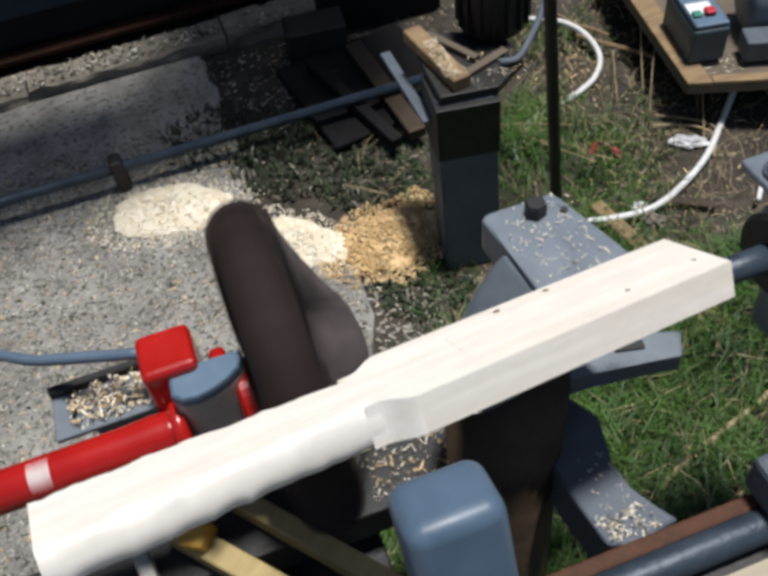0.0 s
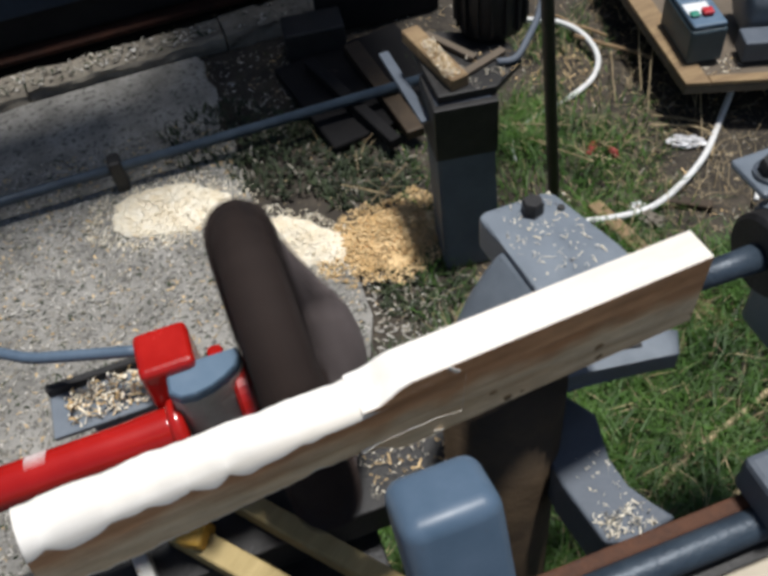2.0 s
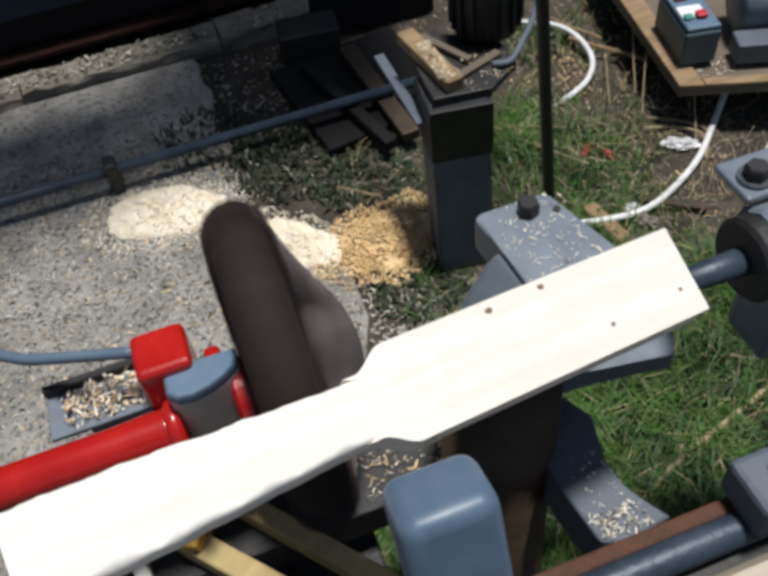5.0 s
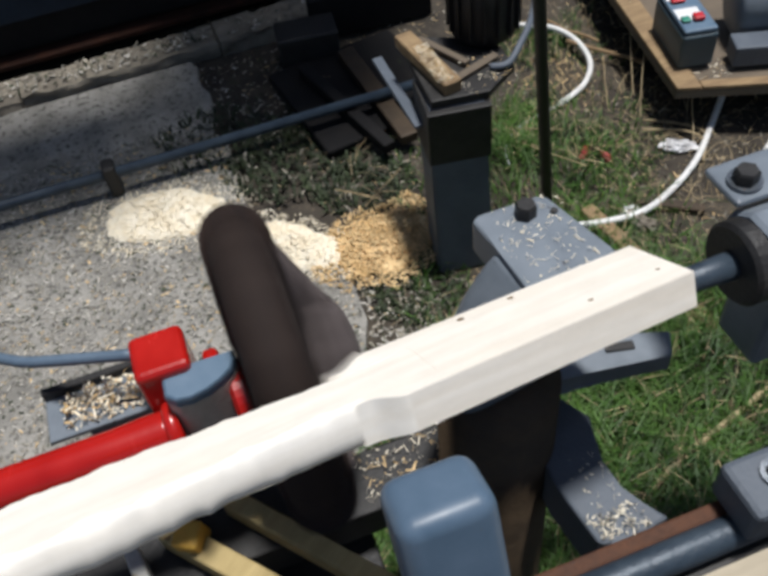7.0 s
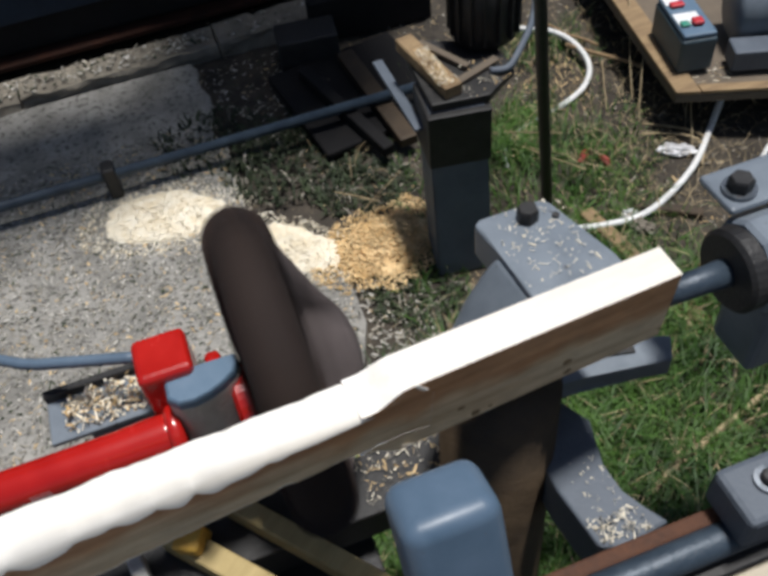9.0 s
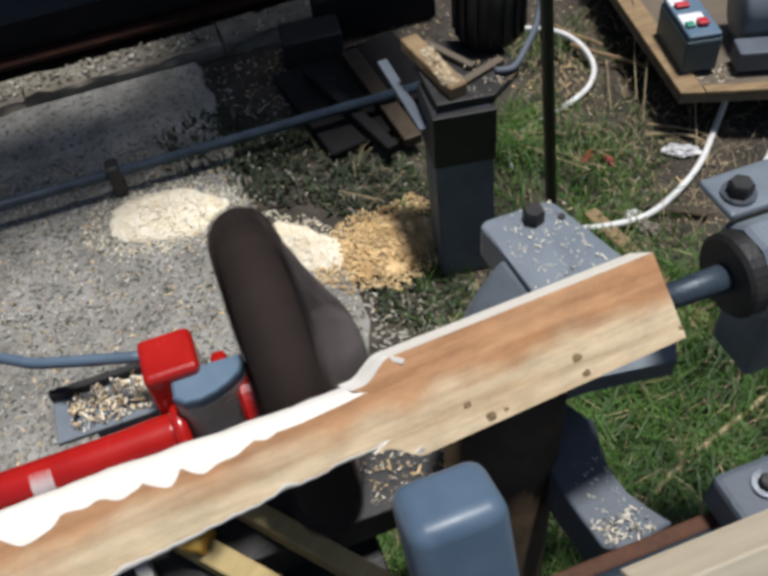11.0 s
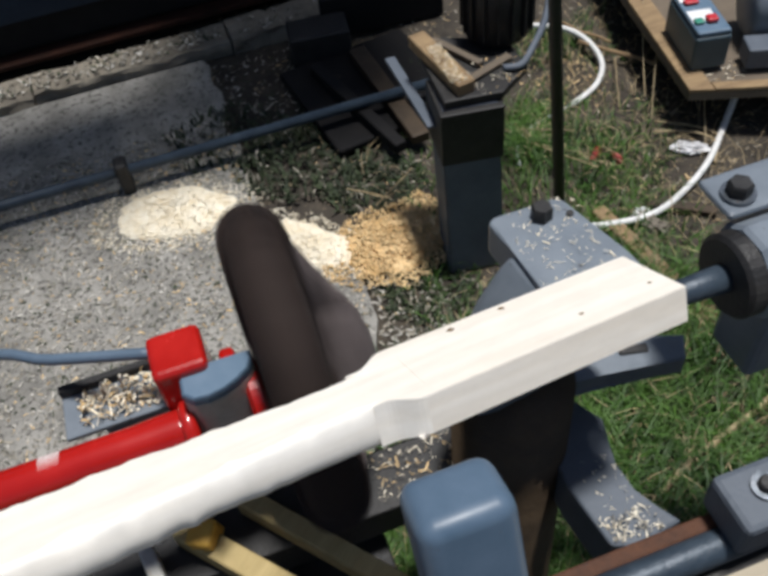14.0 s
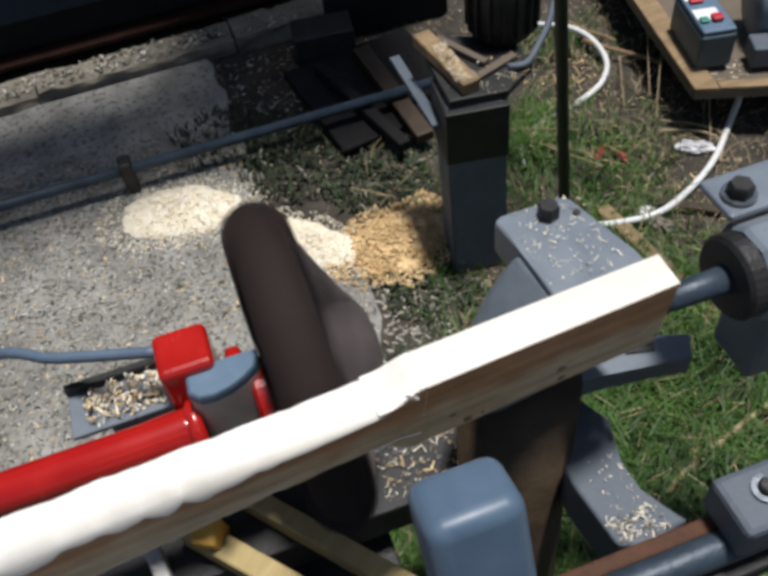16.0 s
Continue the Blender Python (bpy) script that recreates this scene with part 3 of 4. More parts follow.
def build_red():
    root = thing("spindle_housing", "glossy red spindle tube with red gearbox and worn blue-grey cap", "machine part")
    tube_ = part("tube", lathe(bmesh.new(), [(-1.2, 0.0205), (-0.16, 0.0205), (-0.115, 0.023), (-0.105, 0.023)], "x", 40), "red", root, "glossy red spinning tube", smooth=True, at=pose(0, 0.462, 0.632))
    # a pale scuff that comes round with the tube
    bm = bmesh.new()
    rows_ = []
    for x in (-0.246, -0.240, -0.232, -0.226):
        rows_.append([bm.verts.new((x + 0.002 * noise.noise((k, x * 300, 0)), 0.0207 * math.cos(0.09 * k + 1.5), 0.0207 * math.sin(0.09 * k + 1.5))) for k in range(12)])
    for a, b in zip(rows_, rows_[1:]):
        for k in range(11):
            bm.faces.new((a[k], a[k + 1], b[k + 1], b[k]))
    part("scuff", bm, "scuff", tube_, "pale scuffed patch")
    part("gearbox", B((-0.122, 0.477, 0.60), (-0.070, 0.530, 0.702), 0.007, 3), "red", root, "red gearbox block")
    part("lug", B((-0.062, 0.496, 0.60), (-0.046, 0.516, 0.668), 0.005, 2), "red", root, "red lug")
    part("bearing_cheek", lathe(bmesh.new(), [(-0.112, 0.028), (-0.108, 0.031), (-0.098, 0.031)], "x", 36, (0, 0.462, 0.632)), "red", root, smooth=True)
    plan = [(-0.100, 0.488), (-0.031, 0.486), (-0.031, 0.476), (-0.037, 0.466), (-0.048, 0.458), (-0.062, 0.452), (-0.078, 0.449), (-0.092, 0.451), (-0.101, 0.460)]
    cap = part("cap", prism(bmesh.new(), plan, 0.56, 0.679, 0.002), "cap_worn", root, "bare worn grey sleeve")
    top = bmesh.new()
    mid = (sum(p[0] for p in plan) / 9, sum(p[1] for p in plan) / 9)
    rings = []
    for z, k in ((0.6795, 1.0), (0.6860, 1.0), (0.6895, 0.965), (0.6910, 0.90)):
        rings.append([top.verts.new((mid[0] + (x - mid[0]) * k, mid[1] + (y - mid[1]) * k, z)) for x, y in plan])
    for a, b in zip(rings, rings[1:]):
        for k in range(9):
            top.faces.new((a[k], a[(k + 1) % 9], b[(k + 1) % 9], b[k]))
    top.faces.new(rings[0][::-1]), top.faces.new(rings[-1])
    part("cap_top", top, "cap", cap, "blue-grey painted top, worn at its rim")
    part("pulley", lathe(bmesh.new(), [(-0.020, 0.040), (-0.017, 0.0425), (-0.014, 0.040)], "x", 36, (-0.006, 0.47, 0.632)), "yellow", root, "yellow pulley rim")
    part("flange", lathe(bmesh.new(), [(-0.040, 0.036), (-0.036, 0.042), (-0.026, 0.042), (-0.023, 0.038)], "x", 36, (-0.006, 0.47, 0.63)), "red", root, "red flange")
    part("arbor", lathe(bmesh.new(), [(-0.04, 0.014), (-0.028, 0.014)], "x", 20, (0, 0.519, 0.597)), "black", root)
    return tube_


spindle_tube = build_red()


def build_tray():
    root = thing("channel_tray", "grey steel channel heaped with wood shavings", "channel")
    part("web", B((-0.232, 0.515, 0.600), (-0.10, 0.575, 0.606), 0.001, 1), "machine_grey", root)
    part("lip", B((-0.232, 0.566, 0.606), (-0.12, 0.575, 0.618), 0.001, 1), "black", root)
    part("stand", B((-0.20, 0.53, 0.0), (-0.12, 0.56, 0.600), 0.003, 1), "leg_grey", root)


build_tray()


def build_bed():
    """The cast bracket that carries the machine."""
    root = thing("cast_bracket", "grey cast iron bracket dusted with wood chips", "machine bracket")
    pl = [(0.237, 0.543), (0.245, 0.549), (0.312, 0.549), (0.322, 0.543), (0.345, 0.452), (0.356, 0.40), (0.250, 0.40), (0.243, 0.50)]
    part("top_plate", prism(bmesh.new(), pl, 0.645, 0.69, 0.004), "machine_grey", root)
    # web that flares from the plate down to the column
    bm = bmesh.new()
    for p in ((0.240, 0.502, 0.684), (0.342, 0.455, 0.684), (0.354, 0.405, 0.684), (0.252, 0.405, 0.684), (0.206, 0.500, 0.630), (0.166, 0.476, 0.588), (0.150, 0.430, 0.560), (0.345, 0.46, 0.60), (0.350, 0.410, 0.60), (0.16, 0.400, 0.56), (0.25, 0.52, 0.56)):
        bm.verts.new(p)
    bmesh.ops.convex_hull(bm, input=bm.verts)
    bmesh.ops.dissolve_limit(bm, angle_limit=0.05, verts=bm.verts, edges=bm.edges)
    bmesh.ops.bevel(bm, geom=list(bm.edges), offset=0.006, segments=3, affect="EDGES", profile=0.5)
    part("web", bm, "machine_grey", root, "flaring cast web", smooth=True)
    ft = [(0.270, 0.44), (0.330, 0.440), (0.431, 0.420), (0.448, 0.451), (0.372, 0.480), (0.270, 0.49)]
    part("foot_pad", prism(bmesh.new(), ft, 0.47, 0.50, 0.003), "machine_grey", root)
    part("pad_slot", B((-0.017, -0.006, 0.0), (0.017, 0.006, 0.003), 0.001, 1), "black", root, "dark slot with a bolt", at=pose(0.382, 0.454, 0.5, 0, 0, -14))
    arm = [(0.300, 0.46), (0.258, 0.43), (0.250, 0.39), (0.248, 0.35), (0.259, 0.272), (0.285, 0.262), (0.342, 0.270), (0.325, 0.294), (0.309, 0.318), (0.306, 0.355), (0.326, 0.41)]
    part("curved_arm", prism(bmesh.new(), arm, 0.37, 0.45, 0.004), "leg_grey", root)
    part("column", lathe(bmesh.new(), [(0.0, 0.085), (0.02, 0.07), (0.57, 0.066)], "z", 40, (0.215, 0.43, 0)), "dark_brown", root, "oily brown iron column", smooth=True)
    hexbolt(root, 0.290, 0.528, 0.690, 0.0115, 0.016)
    part("plug", lathe(bmesh.new(), [(0.69, 0.004), (0.6925, 0.004)], "z", 12, (0.318, 0.520, 0)), "black", root, "small dark plug")
    part("bed_channel", B((-1.0, 0.42, 0.340), (0.26, 0.50, 0.400), 0.004), "black", root, "black steel bed channel")


build_bed()


def build_rails():
    root = thing("slide_rail", "round steel slide rail with rusty top", "rail")
    part("rail_tube", lathe(bmesh.new(), [(-0.9, 0.017), (1.6, 0.017)], "x", 28, (0, 0.224, 0.480)), "rail_grey", root, smooth=True)
    part("rust_strip", B((-0.9, 0.239, 0.452), (1.6, 0.256, 0.488), 0.003), "rust", root, "rusty flat bar")
    # black bar that draws the shadow beneath the rail
    part("web", B((-0.9, 0.196, 0.44), (1.6, 0.238, 0.462), 0.002, 1), "black", root, "black bar under the rail in place of its shadow")
    for x in (0.15, 1.4):
        part("stand", B((x, 0.215, 0.0), (x + 0.05, 0.25, 0.44), 0.003), "leg_grey", root)


build_rails()


def build_guard():
    root = thing("motor_cover", "rounded blue-grey painted steel cover on a dark arm", "machine cover", pose(0.067, 0.246, 0.82, -20, 0, 0))
    part("shell", B((-0.0315, -0.055, -0.30), (0.0350, 0.0, 0.0), 0.013, 4), "guard_blue", root, smooth=True)
    part("arm", B((-0.016, -0.04, -0.84), (0.016, -0.01, -0.299), 0.004), "black", root, "black steel arm")
    return root


build_guard()


def build_rod():
    root = thing("conduit_rod", "long black steel rod held low over the slab on a clip", "rod")
    part("rod", lathe(bmesh.new(), [(-3.0, 0.0122), (0.62, 0.0122)], "x", 16), "rail_grey", root, smooth=True, at=pose(0, 1.577, 0.075, 0, 0, -0.6))
    part("clip", B((-0.224, 1.556, 0.020), (-0.194, 1.600, 0.105), 0.006), "black", root, "black clip")
    part("stake", B((-1.272, 1.580, 0.0), (-1.256, 1.600, 0.068), 0.002, 1), "black", root)


build_rod()


def build_leg():
    root = thing("steel_stand", "dark grey painted steel stand with a flat bracket on top", "machine stand")
    bm = bmesh.new()
    lo = [(0.383, 1.044, 0), (0.494, 1.026, 0), (0.52, 1.12, 0), (0.40, 1.14, 0)]
    hi = [(0.387, 1.07, 0.40), (0.490, 1.05, 0.40), (0.51, 1.15, 0.40), (0.40, 1.17, 0.40)]
    a = [bm.verts.new(p) for p in lo]
    b = [bm.verts.new(p) for p in hi]
    bm.faces.new(a[::-1]), bm.faces.new(b)
    for k in range(4):
        bm.faces.new((a[k], a[(k + 1) % 4], b[(k + 1) % 4], b[k]))
    bmesh.ops.bevel(bm, geom=list(bm.edges), offset=0.004, segments=2, affect="EDGES")
    part("post", bm, "leg_grey", root)
    # black band round the post, standing in for shade under the bracket
    part("shade_band", prism(bmesh.new(), [(0.382, 1.060), (0.4945, 1.040), (0.517, 1.15), (0.397, 1.170)], 0.285, 0.399, 0.002), "black", root, "dark band for the shade under the bracket")
    part("bracket", prism(bmesh.new(), [(0.395, 1.072), (0.497, 1.056), (0.567, 1.105), (0.567, 1.20), (0.41, 1.28)], 0.402, 0.418, 0.002), "black", root)
    part("angle_iron", B((0.372, 1.10, 0.345), (0.392, 1.33, 0.352), 0.001, 1), "leg_grey", root, "grey angle iron")


build_leg()

solid("pine_offcut", B((-0.017, -0.09, 0), (0.017, 0.09, 0.024), 0.002, 1), "timber", "pine offcut piled with fresh wood dust on the stand", "wood offcut", pose(0.426, 1.165, 0.418, 0, 0, 8))


def build_motor():
    root = thing("electric_motor", "black electric motor with finned case", "motor", pose(0.56, 1.22, 0.418))
    part("case", lathe(bmesh.new(), [(0.0, 0.05), (0.01, 0.06), (0.16, 0.06), (0.17, 0.045), (0.2, 0.04)], "z", 40), "black", root, smooth=True)
    for k in range(16):
        part("fin", B((0.058, -0.002, 0.02), (0.068, 0.002, 0.15), 0.0005, 1), "black", root, at=pose(0, 0, 0, 0, 0, k * 22.5))


build_motor()
solid("iron_pole", lathe(bmesh.new(), [(0, 0.0095), (1.9, 0.0095)], "z", 16), "black", "thin black iron pole standing in the grass", "pole", Matrix.Translation((0.562, 0.9, 0)) @ Matrix.Rotation(radians(-5.6), 4, "Y"), smooth=True)


def build_pallet():
    root = thing("plywood_board", "weathered plywood board on battens", "board")
    part("top", prism(bmesh.new(), [(1.025, 1.216), (1.75, 0.93), (2.1, 1.6), (1.15, 1.95)], 0.105, 0.125, 0.002), "roof", root)
    part("edge_plank", prism(bmesh.new(), [(1.025, 1.216), (1.075, 1.196), (1.20, 1.93), (1.15, 1.95)], 0.1255, 0.135, 0.002), "timber", root, "tan edge plank")
    part("edge_plank", prism(bmesh.new(), [(1.077, 1.196), (1.75, 0.93), (1.765, 0.955), (1.081, 1.222)], 0.1255, 0.135, 0.002), "timber", root, "tan edge plank")
    part("batten", prism(bmesh.new(), [(1.14, 1.36), (1.78, 1.10), (1.80, 1.15), (1.16, 1.41)], 0.0, 0.104, 0.002), "roof", root)
    part("batten", prism(bmesh.new(), [(1.16, 1.84), (2.0, 1.5), (2.02, 1.55), (1.18, 1.89)], 0.0, 0.104, 0.002), "roof", root)
    sw = thing("switch_box", "grey motor switch box with red and green buttons", "switch", pose(1.060, 1.272, 0.1355, 0, 0, -12))
    part("case", B((0, 0, 0), (0.080, 0.17, 0.082), 0.006), "box_grey", sw)
    part("face", B((0.003, 0.004, 0.0825), (0.077, 0.166, 0.094), 0.004), "cap", sw, "blue-grey face plate")
    part("label_plate", B((0.006, 0.045, 0.0945), (0.060, 0.090, 0.0955), 0.0004, 1), "plastic_white", sw, "white label plate")
    part("label_plate", B((0.006, 0.125, 0.0945), (0.040, 0.170, 0.0955), 0.0004, 1), "plastic_white", sw, "white label plate")
    part("button", B((0.034, 0.032, 0.0960), (0.058, 0.056, 0.106), 0.004), "button_red", sw, "red stop button")
    part("button", B((0.008, 0.034, 0.0960), (0.028, 0.054, 0.101), 0.003), "button_green", sw, "dull green start button")
    part("button", B((0.012, 0.110, 0.0960), (0.044, 0.130, 0.103), 0.004), "button_red", sw, "dark red knob")
    mo = thing("motor_block", "grey electric motor on a dark base block", "motor", pose(1.168, 1.225, 0.1355, 0, 0, -20))
    part("base", B((0, 0, 0), (0.30, 0.06, 0.05), 0.004), "leg_grey", mo)
    part("case", lathe(bmesh.new(), [(0.02, 0.06), (0.03, 0.075), (0.28, 0.075), (0.29, 0.06)], "x", 36, (0, 0.14, 0.077)), "machine_grey", mo, smooth=True)


build_pallet()


def cable(name, pts, r, material, label, seg=8):
    solid(name, tube(bmesh.new(), pts, r, seg), material, label, "cable", smooth=True)


cable("white_cable", [(1.20, 1.28, 0.11), (1.192, 1.255, 0.06), (1.117, 1.186, 0.02), (1.023, 1.102, 0.02), (0.925, 1.044, 0.02), (0.835, 1.012, 0.02), (0.752, 1.018, 0.02), (0.65, 1.05, 0.015)], 0.0075, "white_cable", "thick white cable lying in the grass")
cable("white_cable", [(0.90, 1.76, 0.02), (0.97, 1.693, 0.03), (1.0, 1.615, 0.03), (0.988, 1.515, 0.03), (0.938, 1.451, 0.02), (0.854, 1.417, 0.01)], 0.0075, "white_cable", "white cable loop in the weeds")
cable("grey_cable", [(0.70, 1.36, 0.50), (0.675, 1.247, 0.46), (0.634, 1.176, 0.45), (0.586, 1.124, 0.44), (0.552, 1.100, 0.427), (0.52, 1.105, 0.427)], 0.0065, "leg_grey", "grey cable curving round the motor to the stand")
cable("air_hose", [(-1.2, 1.1, 0.02), (-0.7, 0.95, 0.2), (-0.33, 0.66, 0.60), (-0.22, 0.575, 0.66), (-0.12, 0.53, 0.675)], 0.006, "blue_hose", "blue-grey hose to the red gearbox")
cable("white_cable", [(1.266, 1.123, 0.02), (1.190, 1.076, 0.02), (1.132, 1.032, 0.02), (1.077, 0.981, 0.02), (1.039, 0.941, 0.02)], 0.0055, "white_cable", "thin white cable on the bare soil")
cable("wire", [(0.854, 1.417, 0.01), (0.733, 1.384, 0.012), (0.672, 1.335, 0.012), (0.648, 1.272, 0.012)], 0.004, "grey_cable", "pale wire in the grass")
cable("wire", [(1.0, 1.28, 0.01), (1.06, 1.22, 0.02), (1.09, 1.17, 0.02), (1.05, 1.12, 0.01)], 0.003, "straw", "thin tan wire coiled on the ground")
cable("wire", [(0.98, 1.25, 0.01), (1.05, 1.20, 0.02), (1.075, 1.15, 0.02), (1.04, 1.10, 0.01)], 0.003, "straw", "thin tan wire coiled on the ground")


def build_front_slats():
    root = thing("base_frame", "dark steel base frame with pale timber slats", "machine frame")

    def slat(p, q, w, h, material, name, label):
        p, q = Vector(p), Vector(q)
        L = (q - p).length
        m = (q - p).to_track_quat("X", "Z").to_matrix().to_4x4()
        m.translation = p
        part(name, B((0, -w / 2, -h), (L, w / 2, 0), 0.002, 1), material, root, label, at=m)
    slat((-0.098, 0.489, 0.432), (0.087, 0.266, 0.432), 0.024, 0.03, "pale_timber", "slat", "pale yellow timber slat under the machine")
    slat((-0.174, 0.478, 0.432), (-0.022, 0.304, 0.432), 0.028, 0.03, "pale_timber", "slat", "dull yellow timber slat under the machine")
    slat((-0.216, 0.468, 0.432), (-0.196, 0.359, 0.432), 0.017, 0.03, "cap_worn", "steel_strip", "pale bare steel strip")
    bm = B((-0.015, -0.016, -0.02), (0.015, 0.016, 0.02), 0.004)
    solid("yellow_bracket", bm, "yellow", "chipped yellow painted bracket", "bracket", pose(-0.147, 0.452, 0.436, 10, 0, -30))
    # black plate over the ground, in place of the shade under the machine
    part("shade_plate", B((-0.60, 0.18, 0.28), (0.05, 0.55, 0.30), 0.003), "black", root)
    for x, y in ((-0.55, 0.22), (0.0, 0.22), (-0.55, 0.50), (0.0, 0.50)):
        part("leg", B((x - 0.02, y - 0.02, 0), (x + 0.02, y + 0.02, 0.28), 0.002, 1), "black", root)
    part("upright", B((-0.40, 0.44, 0.30), (-0.36, 0.48, 0.62), 0.002, 1), "black", root)


build_front_slats()


# ---- ground cover and litter ----
def blade(x, y, z, h, w, lean, ang, k, bend=0.5):
    """A bent two-step blade of grass."""
    ca, sa = math.cos(ang), math.sin(ang)
    px, py = -sa * w / 2, ca * w / 2
    mx, my = x + ca * lean * h * 0.35, y + sa * lean * h * 0.35
    tx, ty = x + ca * lean * h, y + sa * lean * h
    mz, tz = z + h * 0.55, z + h * (1 - 0.35 * bend * lean)
    return ([(x - px, y - py, z), (x + px, y + py, z), (mx + px * 0.8, my + py * 0.8, mz), (mx - px * 0.8, my - py * 0.8, mz), (tx, ty, max(tz, z + 0.003))], [(0, 1, 2, 3), (3, 2, 4)], k)


def flake(x, y, z, l, w, t, yaw, tilt, roll, k):
    """A thin chip of wood."""
    m = Euler((roll, tilt, yaw)).to_matrix()
    c = [Vector((sx * l / 2, sy * w / 2 * (1 if sx < 0 else 0.6), sz * t / 2)) for sx in (-1, 1) for sy in (-1, 1) for sz in (-1, 1)]
    vs = [m @ v for v in c]
    lo = min(v.z for v in vs)
    return ([(v.x + x, v.y + y, v.z + z - lo) for v in vs], [(0, 1, 3, 2), (4, 6, 7, 5), (0, 4, 5, 1), (2, 3, 7, 6), (0, 2, 6, 4), (1, 5, 7, 3)], k)


def curl(x, y, z, r, w, yaw, tilt, turns, k):
    """A curled shaving."""
    m = Euler((tilt, 0, yaw)).to_matrix()
    n = 6
    vs = []
    for i in range(n + 1):
        a = turns * 2 * math.pi * i / n
        for s in (-1, 1):
            v = m @ Vector((r * math.cos(a), s * w / 2, r * math.sin(a) + r))
            vs.append((x + v.x, y + v.y, max(z + v.z, z)))
    return (vs, [(2 * i, 2 * i + 1, 2 * i + 3, 2 * i + 2) for i in range(n)], k)


def soil_z(x, y):
    v = Vector((x, y, 0))
    return 0.012 * noise.noise(v * 4.0) + 0.006 * noise.noise(v * 17.0)


def lawn():
    g, st = [], []
    r = random.Random(11)
    for _ in range(225000):
        x, y = r.uniform(-0.06, 1.7), r.uniform(0.15, 1.75)
        if x < (slab_edge(y) + 0.004 if y < 0.95 else 0.24):
            continue
        v = Vector((x * 3.1, y * 3.1, 0))
        d = 0.5 + 0.9 * noise.noise(v) + 0.5 * noise.noise(v * 3)
        green = 1.0
        if y > 0.85:
            # green strip beside the stand, bare and dry farther out
            green = max(0.0, 1 - abs(x - 0.64 - 0.25 * (y - 1.1)) / 0.34) * (1.0 if y < 1.45 else 0.5)
        else:
            green = 1.1 - 0.5 * max(0, x - 0.9)
        if x < 0.30 and y > 0.8:
            green *= 0.25
        if r.random() < green * min(1.2, max(0.30 if y < 0.85 else 0.10, d)) * (0.80 if y < 0.85 else 0.85):
            h = r.uniform(0.014, 0.046) * (1.9 if y < 0.85 else 1.15)
            g.append(blade(x, y, soil_z(x, y) - 0.002, h, r.uniform(0.0016, 0.0038), r.uniform(0.2, 1.5), r.uniform(0, 6.283), 0 if r.random() < 0.93 else 1))
    for _ in range(5200):
        x, y = r.uniform(0.24, 1.8), r.uniform(0.2, 1.8)
        dry = 0.7 if (y > 0.85 and x > 0.8) else 0.15
        if r.random() < dry:
            st.append(blade(x, y, soil_z(x, y), r.uniform(0.015, 0.06), r.uniform(0.001, 0.0025), r.uniform(0.8, 2.4), r.uniform(0, 6.283), 0, 0.9))
    scatter_mesh("grass", g, ["grass", "straw"], "short green grass with dry blades", "grass")
    scatter_mesh("dry_grass", st, ["straw"], "dry straw stalks lying over bare soil", "straw")


lawn()


def chips():
    r = random.Random(5)
    out = []
    # weathered chips over the slab and the soil
    for _ in range(17000):
        x, y = r.uniform(-0.85, 0.24), r.uniform(0.45, 1.75)
        if x > slab_edge(y) - 0.008:
            continue
        out.append(flake(x, y, 0.0162, 0.004 + 0.011 * r.random() ** 2, 0.0012 + 0.0035 * r.random() ** 2, 0.0010, r.uniform(0, 6.28), r.uniform(-.3, .3), r.uniform(-.3, .3), r.choice((0, 0, 0, 0, 4, 4, 4, 3, 3, 1))))
    for _ in range(7000):
        x, y = r.uniform(0.22, 1.9), r.uniform(0.3, 1.95)
        if y < 0.9 and r.random() < 0.88:
            continue
        out.append(flake(x, y, soil_z(x, y), 0.003 + 0.018 * r.random() ** 3, 0.001 + 0.004 * r.random() ** 2, 0.0008, r.uniform(0, 6.28), r.uniform(-.5, .5), r.uniform(-.5, .5), r.choice((0, 0, 0, 1, 2))))
    for _ in range(900):
        x, y = r.uniform(0.16, 0.36), r.uniform(0.85, 1.2)
        if x > slab_edge(y) + 0.004:
            out.append(flake(x, y, soil_z(x, y), r.uniform(0.004, 0.018), r.uniform(0.002, 0.006), 0.0015, r.uniform(0, 6.28), r.uniform(-.5, .5), r.uniform(-.5, .5), r.choice((0, 0, 4, 3))))
    for _ in range(1500):
        x, y = r.uniform(-0.9, 0.45), r.uniform(1.6, 2.00)
        out.append(flake(x, y, soil_z(x, y), r.uniform(0.005, 0.016), r.uniform(0.0015, 0.005), 0.001, r.uniform(0, 6.28), r.uniform(-.5, .5), r.uniform(-.5, .5), r.choice((0, 4, 3)) if x > 0 else r.choice((0, 0, 4))))
    for _ in range(700):
        x, y = r.uniform(-0.9, 0.42), r.uniform(2.04, 2.12)
        out.append(flake(x, y, 0.046, r.uniform(0.004, 0.018), r.uniform(0.002, 0.008), 0.002, r.uniform(0, 6.28), r.uniform(-.5, .5), r.uniform(-.5, .5), r.choice((0, 0, 0, 4, 3))))
    scatter_mesh("wood_chips", out, ["old_chip", "shaving", "straw", "weed", "grey_chip"], "weathered wood chips strewn over the ground", "wood chips")


chips()


